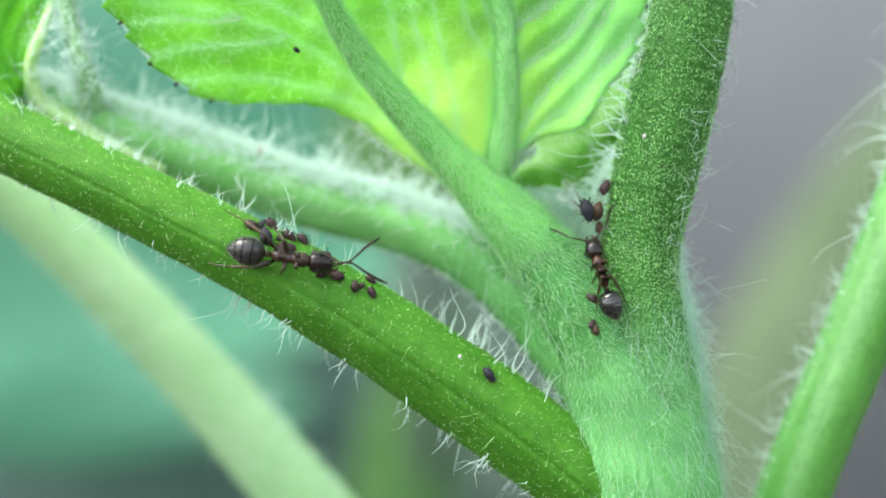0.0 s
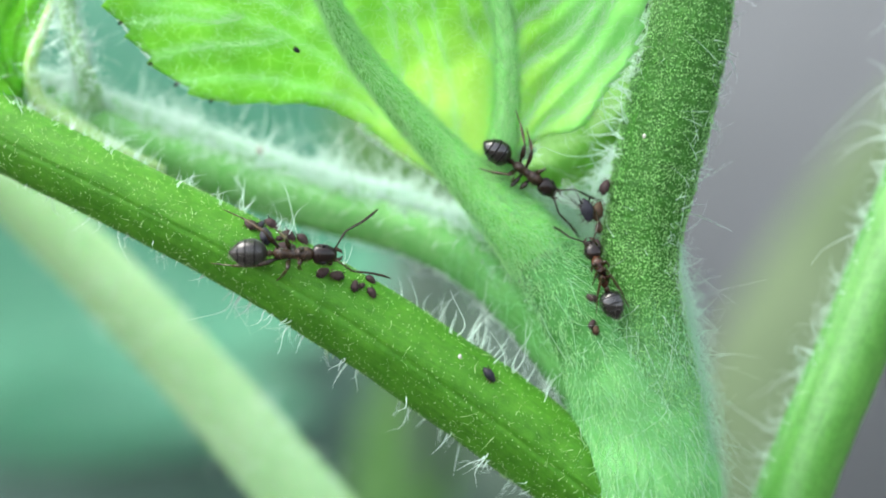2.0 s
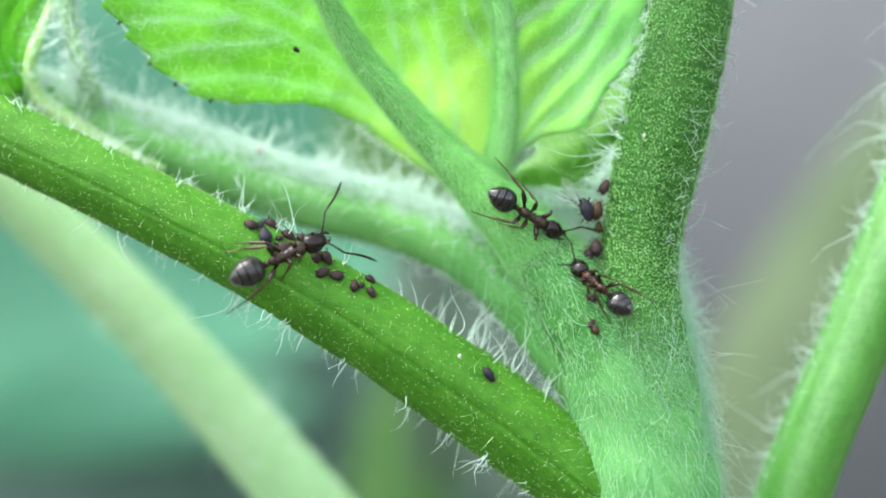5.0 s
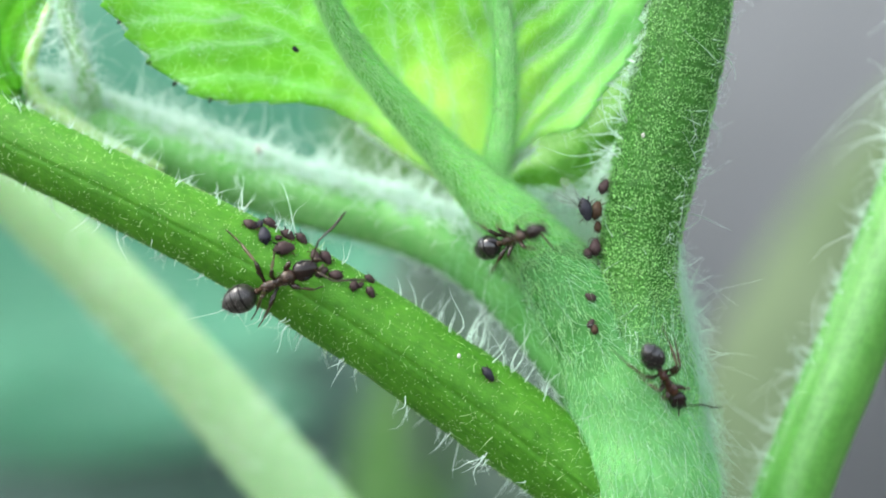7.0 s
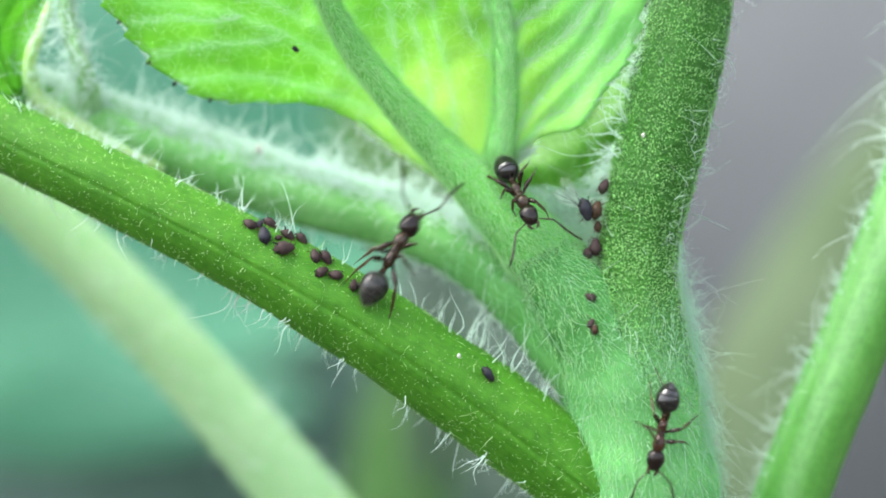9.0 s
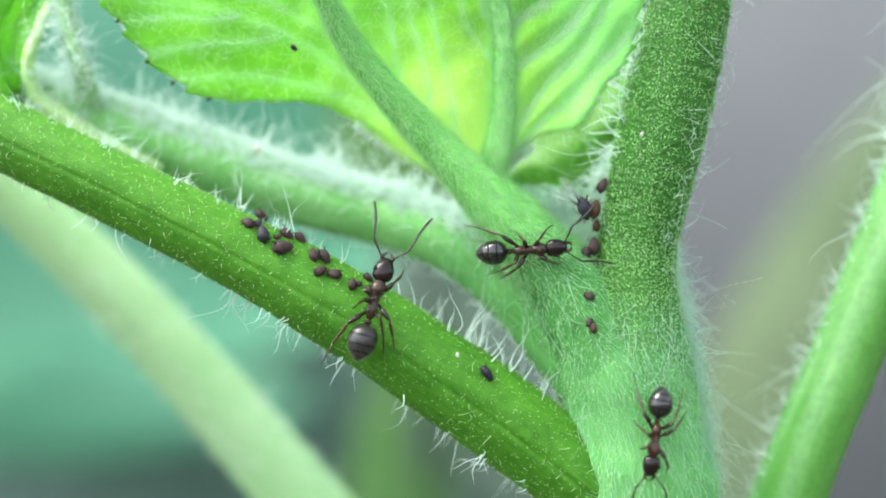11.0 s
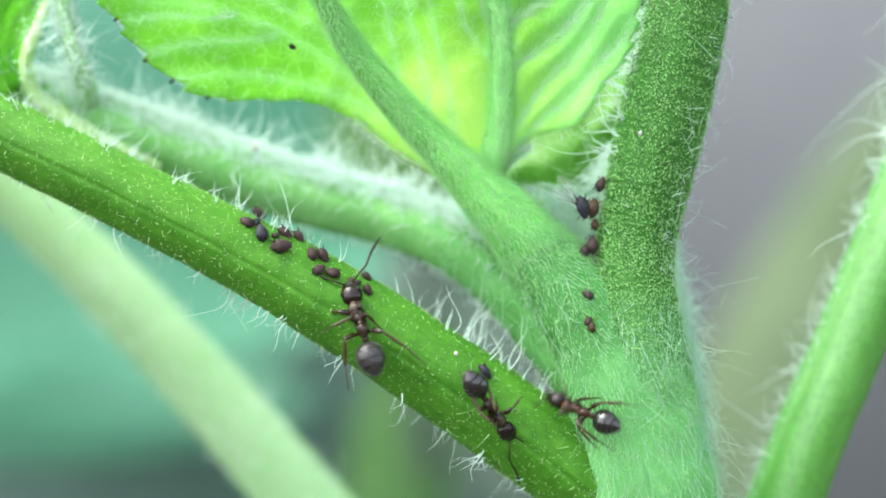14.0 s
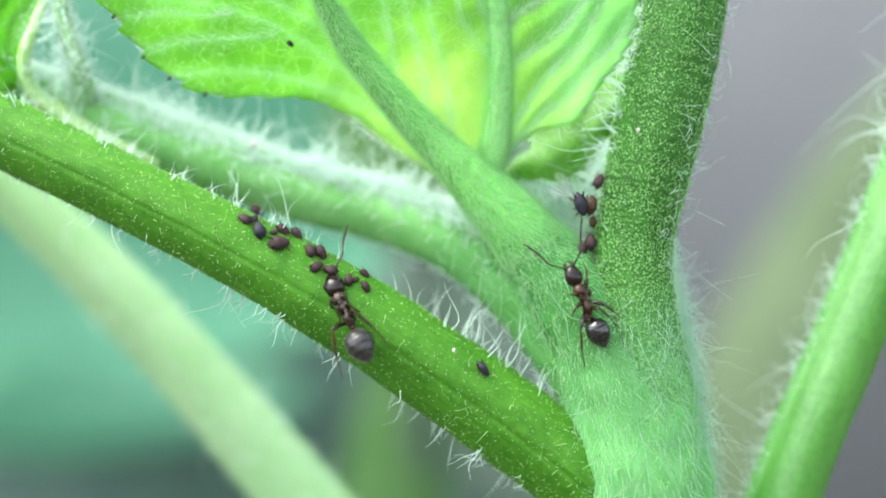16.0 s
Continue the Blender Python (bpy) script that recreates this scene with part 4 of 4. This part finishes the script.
COLONY = [  # a, b, head angle, length in units, tint
    (441, 398, 150, 23, 0), (460, 398, 60, 17, 1), (468, 417, 100, 29, 1), (494, 422, 20, 13, 0), (510, 419, -30, 24, 0), (505, 441, 10, 33, 0), (534, 426, -50, 23, 0),
    (557, 454, 100, 24, 0), (577, 459, -60, 25, 0), (570, 482, 35, 23, 0), (593, 488, 170, 23, 0), (626, 505, 80, 20, 0), (638, 505, 30, 13, 0), (654, 496, -35, 18, 0), (656, 519, -60, 19, 0),
    (864, 664, -52, 27, 1), (524, 88, -40, 12, 1), (1144, 10, 20, 13, 1),
    (1071, 330, 70, 26, 0), (1057, 372, 80, 32, 2), (1059, 401, 95, 20, 2), (1038, 450, 60, 25, 0), (1055, 437, 95, 30, 0), (1057, 471, 60, 12, 0),
    (1044, 526, 150, 19, 0), (1046, 572, 60, 16, 0), (1052, 582, 100, 17, 2),
]
MODELS = [aphid_parts(m) for m in (APHID, APHID_DARK, APHID_TAN)]
used = set()
for a, b, angle, size, tint in COLONY:
    m = sit(a, b, angle, size, 1.5 if 1000 < a < 1080 and b < 480 else None)
    if tint in used:
        ob = copy_thing(MODELS[tint], m)
    else:
        ob = MODELS[tint]
        used.add(tint)
    size *= 1.0 if a > 1000 else 1.04
    ob.matrix_basis = m @ Matrix.Diagonal((size / 22, size / (29 if a > 800 and tint == 1 else 23), size / 22, 1))
    ob["label"] = ("plump dark purple-brown aphid on the plant", "blue-black aphid on the plant", "tan brown aphid on the plant")[tint]
wanderer = copy_thing(MODELS[0], sit(479, 399, -30, 34))
wanderer.scale = (1.2, 1.1, 1.1)
wanderer["label"] = "dark brown aphid that creeps along the branch"


# the winged aphid by the main stem
def winged():
    ob = copy_thing(MODELS[1], Matrix())
    ob.matrix_basis = sit(1036, 374, -75, 34, 1.1) @ Matrix.Diagonal((1.75, 1.45, 1.3, 1))
    ob.name = "winged_aphid"
    tagged(ob, "blue-black winged aphid with clear wings", "aphid")
    for s, spread in ((-1, 150), (-1, 125)):
        out = [(0, 0), (10, 4), (24, 8), (36, 8), (44, 3), (42, -3), (30, -6), (14, -4)]
        g = radians(spread)
        bm = bmesh.new()
        top = [bm.verts.new(Vector((x * math.cos(g) - y * math.sin(g), s * (x * math.sin(g) + y * math.cos(g)), 9 + 0.12 * x)) * N) for x, y in out]
        face = bm.faces.new(top)
        low = bmesh.ops.extrude_face_region(bm, geom=[face])
        bmesh.ops.translate(bm, verts=[v for v in low["geom"] if isinstance(v, bmesh.types.BMVert)], vec=(0, 0, -0.4 * N))
        wing = part("wing", bm, WING, ob, "clear veined wing")
        for x1, y1 in ((43, 2), (38, 7), (34, -4)):
            line = [(0, 0), (x1 * 0.5, y1 * 0.3 + 1.5), (x1, y1)]
            part("wing_vein", rod(bmesh.new(), [(x * math.cos(g) - y * math.sin(g), s * (x * math.sin(g) + y * math.cos(g)), 9 + 0.12 * x) for x, y in line], [0.45, 0.3, 0.2], 5), ANT_LEG, wing)
    return ob


def clear_wing():
    m, t, p = material("clear_wing")
    p.inputs["Base Color"].default_value = (0.75, 0.85, 0.75, 1)
    p.inputs["Roughness"].default_value = 0.2
    p.inputs["Alpha"].default_value = 0.07
    return m


WING = clear_wing()
winged()

# ---- everything that moves ----
# rows: seconds, gaster (a, b), head (a, b)
WAY_A = [
    (0, 438, 444, 562, 465), (0.7, 438, 444, 564, 464), (0.85, 440, 448, 570, 450), (2.5, 440, 448, 570, 451), (4.2, 440, 449, 570, 453), (5.2, 448, 490, 540, 430),
    (6.3, 460, 534, 503, 440), (6.5, 437, 534, 508, 449), (6.7, 414, 527, 520, 478), (7.0, 424, 530, 536, 480), (7.6, 434, 522, 560, 470), (7.8, 446, 520, 575, 468),
    (7.9, 632, 522, 730, 457), (8.2, 636, 525, 724, 457), (8.3, 660, 500, 714, 369), (8.6, 663, 498, 709, 375), (8.7, 672, 489, 751, 375), (8.9, 666, 489, 749, 371),
    (9.0, 658, 514, 727, 397), (9.1, 630, 540, 659, 419), (9.2, 621, 548, 661, 430), (10.2, 632, 580, 668, 462),
    (11.3, 643, 608, 679, 489), (11.4, 644, 606, 683, 492), (11.5, 650, 593, 718, 496), (11.7, 652, 597, 725, 492), (11.8, 729, 560, 843, 496), (11.9, 729, 582, 837, 518),
    (12.0, 727, 593, 841, 524), (12.1, 703, 597, 835, 551), (12.2, 687, 608, 815, 604), (12.3, 668, 613, 764, 678), (12.4, 672, 619, 758, 696), (12.5, 674, 620, 757, 703),
    (12.6, 672, 626, 710, 713), (12.7, 681, 626, 663, 724), (12.8, 690, 650, 630, 718), (12.9, 692, 654, 628, 713), (13.0, 687, 652, 619, 698), (13.1, 694, 676, 580, 681),
    (13.2, 679, 670, 588, 636), (13.3, 643, 639, 593, 547), (13.4, 654, 639, 628, 529), (13.5, 653, 635, 636, 522), (14.0, 655, 630, 624, 526), (14.5, 653, 628, 624, 518),
    (15.0, 645, 632, 620, 534), (15.5, 642, 615, 614, 510), (16.0, 636, 606, 594, 512),
]
WAY_B = [
    (0, 1081, 537, 1052, 445), (1.5, 1081, 537, 1052, 446), (3.5, 1088, 530, 1042, 457), (4.2, 1086, 531, 1040, 455), (5.3, 1098, 536, 1024, 490), (6.3, 1113, 537, 1014, 527),
    (6.4, 1121, 537, 1027, 553), (6.5, 1124, 546, 1069, 590), (6.6, 1115, 545, 1113, 625), (6.7, 1128, 569, 1167, 640), (6.8, 1144, 585, 1190, 665), (6.9, 1160, 619, 1199, 701),
    (7.0, 1155, 632, 1198, 706), (7.1, 1171, 675, 1177, 771), (7.2, 1176, 706, 1163, 801), (7.4, 1188, 704, 1194, 803), (7.6, 1188, 701, 1218, 803), (8.0, 1190, 709, 1214, 805),
    (8.5, 1180, 711, 1165, 812), (9.0, 1182, 705, 1160, 812), (11.3, 1169, 708, 1152, 828), (12.0, 1169, 712, 1153, 828), (12.5, 1173, 732, 1150, 833), (12.8, 1174, 731, 1138, 832),
    (12.9, 1175, 731, 1112, 815), (13.0, 1169, 727, 1097, 794), (13.2, 1153, 727, 1066, 787), (13.3, 1092, 731, 985, 742), (13.4, 1068, 749, 990, 744), (13.5, 1066, 747, 984, 744),
    (13.9, 1063, 745, 982, 736), (14.0, 1066, 745, 993, 712), (14.1, 1083, 745, 1052, 659), (14.2, 1076, 721, 1041, 630), (14.3, 1076, 685, 1033, 597), (14.4, 1065, 666, 1021, 575),
    (14.5, 1058, 655, 995, 560), (14.6, 1054, 655, 995, 560), (14.8, 1048, 628, 1011, 532), (15.0, 1043, 619, 1026, 523), (15.2, 1046, 615, 1020, 514), (15.4, 1046, 606, 1010, 509),
    (15.6, 1054, 595, 1011, 503), (15.8, 1054, 592, 1013, 500), (16.0, 1060, 590, 1015, 490),
]
WAY_C = [
    (0, 896, -260, 898, -145), (0.4, 900, -200, 902, -85), (0.6, 900, -125, 916, -10), (0.7, 886, 5, 914, 118), (0.8, 900, 170, 893, 284), (0.9, 900, 270, 915, 342), (1.0, 900, 271, 915, 340), (1.2, 899, 273, 950, 316), (1.5, 882, 272, 970, 328),
    (2.0, 879, 268, 968, 332), (3.0, 884, 271, 972, 338), (3.5, 893, 275, 980, 350), (4.2, 905, 287, 986, 367), (5.2, 885, 370, 972, 420), (6.3, 872, 427, 969, 463), (6.9, 872, 427, 976, 464),
    (7.0, 868, 437, 937, 413), (7.1, 889, 445, 899, 365), (7.5, 888, 445, 897, 364), (7.6, 886, 450, 897, 366), (7.7, 859, 430, 859, 362), (7.8, 877, 406, 896, 338), (7.9, 879, 330, 910, 226),
    (8.1, 880, 336, 918, 226), (8.2, 889, 295, 970, 209), (8.3, 874, 278, 983, 232), (8.5, 875, 271, 983, 229), (8.6, 862, 254, 974, 273), (8.7, 862, 268, 933, 348), (8.8, 894, 295, 935, 375),
    (8.9, 897, 302, 933, 374), (9.2, 898, 302, 935, 378), (10.2, 884, 380, 965, 420), (11.3, 876, 458, 976, 437), (11.4, 879, 437, 971, 419), (11.5, 888, 474, 971, 404), (11.6, 892, 474, 978, 401),
    (11.7, 896, 432, 1000, 414), (11.8, 907, 450, 1004, 419), (11.9, 892, 441, 989, 465), (12.0, 881, 423, 947, 481), (12.1, 881, 408, 927, 487), (12.2, 897, 418, 918, 497), (12.5, 887, 418, 893, 522),
    (12.6, 888, 420, 894, 517), (12.7, 888, 441, 859, 535), (12.8, 887, 443, 855, 537), (12.9, 877, 467, 844, 580), (13.0, 861, 507, 824, 630), (13.1, 888, 645, 888, 753), (13.3, 881, 648, 890, 753),
    (13.4, 870, 665, 916, 753), (13.5, 859, 670, 910, 755), (13.9, 846, 677, 901, 760), (14.0, 841, 681, 896, 762), (14.1, 841, 709, 896, 775), (14.2, 843, 718, 907, 780), (14.3, 898, 776, 955, 830),
    (14.4, 960, 819, 1015, 885), (14.5, 985, 868, 1055, 945), (14.8, 1070, 960, 1120, 1060), (15.2, 1090, 1050, 1120, 1160), (16.0, 1100, 1080, 1125, 1190),
]


def stand(t, ga, gb, ha, hb, long=132.0, deepest=2.2):
    """The pose of an ant from the places of its gaster and its head, over the plant's skin."""
    times, dx, dy = zip(*DRIFT)
    ox, oy = np.interp(t, times, dx), np.interp(t, times, dy)
    ga, gb, ha, hb = ga - ox, gb - oy, ha - ox, hb - oy
    depths = [rest(ga + (ha - ga) * f, gb + (hb - gb) * f)[0] for f in (0.0, 0.25, 0.5, 0.75, 1.0)]
    near = sorted(depths)
    mid = min(near[0] + 0.25, 0.6 * near[0] + 0.4 * near[1])
    mid = min(mid, deepest)
    slope = max(-0.5, min(0.5, 0.4 * (np.mean(depths[3:]) - np.mean(depths[:2]))))
    flat = math.hypot(ha - ga, hb - gb)
    if flat < 0.9 * long:
        slope = math.copysign(max(abs(slope), 0.7 * math.sqrt(long ** 2 - flat ** 2) * U), slope if abs(slope) > 0.15 else 1)
    g, h = spot(ga, gb, mid - 0.62 - slope / 2), spot(ha, hb, mid - 0.62 + slope / 2)
    go = (h - g).normalized()
    up = Vector((0, -1, 0))
    up = (up - go * up.dot(go)).normalized()
    return Matrix.Translation((g + h) / 2) @ Matrix((go, up.cross(go), up)).transposed().to_4x4()


# where feet are planted while an ant feeds: from, to, toes (a, b) by limb and flank
PLANTED = {
    "a": [
        (0.0, 4.2, {("hind", 1): (347, 337), ("middle", 1): (470, 386), ("fore", 1): (545, 424), ("hind", -1): (348, 468), ("middle", -1): (476, 518), ("fore", -1): (538, 502)}),
        (6.9, 7.7, {("hind", 1): (392, 410), ("middle", 1): (475, 425), ("fore", 1): (560, 420), ("hind", -1): (462, 578), ("middle", -1): (519, 542), ("fore", -1): (575, 508)}),
        (7.85, 8.22, {("hind", 1): (585, 464), ("middle", 1): (618, 458), ("fore", 1): (660, 437), ("hind", -1): (685, 602)}),
        (8.25, 8.65, {("hind", 1): (575, 468), ("middle", 1): (612, 452), ("fore", 1): (620, 440), ("hind", -1): (690, 545), ("middle", -1): (735, 448), ("fore", -1): (738, 415)}),
        (11.45, 11.75, {("hind", 1): (580, 602), ("fore", 1): (682, 484), ("hind", -1): (686, 640), ("middle", -1): (720, 558), ("fore", -1): (738, 528)}),
        (12.35, 12.55, {("hind", 1): (688, 558), ("middle", 1): (740, 588), ("fore", 1): (771, 646), ("hind", -1): (632, 640), ("middle", -1): (682, 698), ("fore", -1): (718, 710)}),
        (13.4, 14.6, {("hind", -1): (722, 614), ("middle", -1): (668, 553), ("fore", -1): (662, 540), ("hind", 1): (604, 625), ("middle", 1): (586, 604), ("fore", 1): (572, 530)}),
        (14.9, 15.1, {("hind", -1): (712, 618), ("middle", -1): (683, 552), ("fore", -1): (650, 545), ("hind", 1): (602, 618), ("middle", 1): (572, 577), ("fore", 1): (585, 548)}),
        (15.4, 16.0, {("hind", -1): (708, 616), ("middle", -1): (640, 515), ("fore", -1): (628, 505), ("hind", 1): (598, 638), ("middle", 1): (556, 562), ("fore", 1): (560, 520)}),
    ],
    "b": [(0.0, 4.2, {("fore", 1): (1022, 474), ("middle", 1): (1022, 508), ("hind", 1): (1040, 562), ("fore", -1): (1095, 452), ("middle", -1): (1112, 474), ("hind", -1): (1134, 549)}),
          (7.2, 9.2, {("hind", 1): (1160, 640), ("hind", -1): (1150, 660), ("middle", -1): (1130, 738), ("middle", 1): (1240, 735), ("fore", -1): (1142, 785), ("fore", 1): (1232, 790)})],
    "c": [
        (0.85, 1.25, {("hind", -1): (872, 212), ("middle", -1): (856, 336), ("fore", -1): (892, 340), ("hind", 1): (925, 203), ("middle", 1): (921, 236), ("fore", 1): (950, 292)}),
        (1.4, 4.2, {("hind", 1): (912, 155), ("middle", 1): (938, 214), ("fore", 1): (990, 300), ("hind", -1): (818, 295), ("middle", -1): (860, 340), ("fore", -1): (900, 366)}),
        (7.1, 7.6, {("hind", 1): (838, 470), ("middle", 1): (812, 362), ("fore", 1): (868, 330), ("hind", -1): (912, 470), ("middle", -1): (948, 402), ("fore", -1): (945, 372)}),
        (8.25, 8.55, {("hind", 1): (800, 268), ("middle", 1): (888, 140), ("fore", 1): (913, 165), ("hind", -1): (847, 303), ("middle", -1): (938, 292), ("fore", -1): (975, 280)}),
        (11.45, 11.65, {("hind", 1): (828, 396), ("middle", 1): (898, 338), ("fore", 1): (922, 352)}),
        (12.2, 12.7, {("hind", 1): (942, 392), ("middle", 1): (938, 465), ("fore", 1): (925, 500), ("hind", -1): (824, 388), ("middle", -1): (838, 462), ("fore", -1): (860, 478)}),
        (13.45, 14.0, {("hind", 1): (862, 640), ("middle", 1): (907, 693), ("fore", 1): (938, 712), ("hind", -1): (800, 645), ("middle", -1): (815, 730), ("fore", -1): (862, 772)}),
    ],
}


def bend(joints, target):
    """Turns of femur and tibia that bring the toe over target in the ant's own plane; a short reach lifts the knee."""
    h, k, t = (np.array(joints[q][:2], float) for q in (0, 1, 3))
    p, q = np.linalg.norm(k - h), np.linalg.norm(t - k)
    way = np.array(target) - h
    far = np.linalg.norm(way)
    lift = 0.0
    while lift < 1.2 and p * math.cos(lift) + q * math.sqrt(1 - (p / q * math.sin(lift)) ** 2) > far / 0.95:
        lift += 0.04
    drop = math.asin(p / q * math.sin(lift))
    low, high = p * math.cos(lift), q * math.cos(drop)
    far = min(max(far, abs(low - high) + 4), (low + high) * 0.985)
    side = np.sign((t - k)[1] * (k - h)[0] - (t - k)[0] * (k - h)[1]) or 1
    inner = math.acos(max(-1, min(1, (low * low + far * far - high * high) / (2 * low * far))))
    first = math.atan2(way[1], way[0]) - side * inner
    end = way / np.linalg.norm(way) * far - low * np.array((math.cos(first), math.sin(first)))

    def swing(rest, angle, tilt):
        u = rest / np.linalg.norm(rest)
        return Matrix.Rotation(angle - math.atan2(u[1], u[0]), 4, "Z") @ Matrix.Rotation(tilt, 4, Vector((u[1], -u[0], 0)))
    femur = swing(k - h, first, lift)
    return femur, femur.inverted() @ swing(t - k, math.atan2(end[1], end[0]), -drop)


def run(ob, limbs, way, seed, planted=()):
    """Keys an ant's path, the beat of its legs and the play of its feelers."""
    rng = random.Random(seed)
    walk(ob, [(r[0], stand(*r, 132.0 * ob.scale.x, 0.5 if ob is ant_a else 2.2)) for r in way])
    beat, phases = 0.0, []
    for i, r in enumerate(way):
        if i:
            q = way[i - 1]
            far = math.hypot(r[1] - q[1], r[2] - q[2]) / 2 + math.hypot(r[3] - q[3], r[4] - q[4]) / 2
            beat += min(far / 30, 2.2)
        phases.append((r[0], beat))
    for key, limb_ob in limbs.items():
        if key in ("head", "gaster"):
            continue
        name, s = key
        if name == "antenna":
            place, rows = limb_ob.location.copy(), []
            t = 0.0
            while t < 16.0:
                fold = -55 if (ob is ant_a and t < 0.75) else 0
                rows.append((t, Matrix.Translation(place) @ pose(0, 0, 0, 0, rng.uniform(-12, 14), s * (fold + rng.uniform(-22, 14)))))
                t += rng.choice((0.3, 0.4, 0.6, 0.9)) if t > 0.8 else 0.4
            rows.append((16.0, Matrix.Translation(place) @ pose(0, 0, 0, 0, 0, 0)))
            walk(limb_ob, rows)
            continue
        leg, tibia, foot = limb_ob
        joints = [(x, y * s, z) for x, y, z in LEGS[name]]
        shift = {"fore": 0, "middle": math.pi, "hind": 0.3}[name] + (0 if s > 0 else math.pi)
        reach = rng.uniform(0.88, 1.0)
        rows, shins = [], []
        hip, knee = leg.location.copy(), tibia.location.copy()
        for (t, f), r in zip(phases, way):
            toe = np.array(joints[3][:2]) * (1.0, reach) + (20 * math.sin(f + shift), 0)
            for t0, t1, toes in planted:
                if t0 <= t <= t1 and (name, s) in toes:
                    mid, go = np.array((r[1] + r[3], r[2] + r[4])) / 2, np.array((r[3] - r[1], r[4] - r[2]))
                    go = go / np.linalg.norm(go)
                    off = np.array(toes[name, s]) - mid
                    toe = np.array((off @ go, off @ (go[1], -go[0]))) / ob.scale.x
            turn, fold = bend(joints, toe)
            rows.append((t, Matrix.Translation(hip) @ turn))
            shins.append((t, Matrix.Translation(knee) @ fold))
        walk(leg, steady(rows))
        walk(tibia, steady(shins))
        walk(foot, steady(shins))


def steady(rows):
    """Drops a row that would turn a limb by 85 degrees or more in one go."""
    out = [rows[0]]
    for t, m in rows[1:]:
        if out[-1][1].to_quaternion().rotation_difference(m.to_quaternion()).angle < radians(85):
            out.append((t, m))
    if out[-1][0] < rows[-1][0]:
        out.append((rows[-1][0], out[-1][1]))
    return out


def motions():
    run(ant_a, limbs_a, WAY_A, 1, PLANTED["a"])
    run(ant_b, limbs_b, WAY_B, 2, PLANTED["b"])
    run(ant_c, limbs_c, WAY_C, 3, PLANTED["c"])
    first, last = sit(479, 399, -30, 34), sit(465, 383, -40, 34)
    walk(wanderer, [(0, first), (9.2, first), (11.5, last), (16.0, last)])


motions()
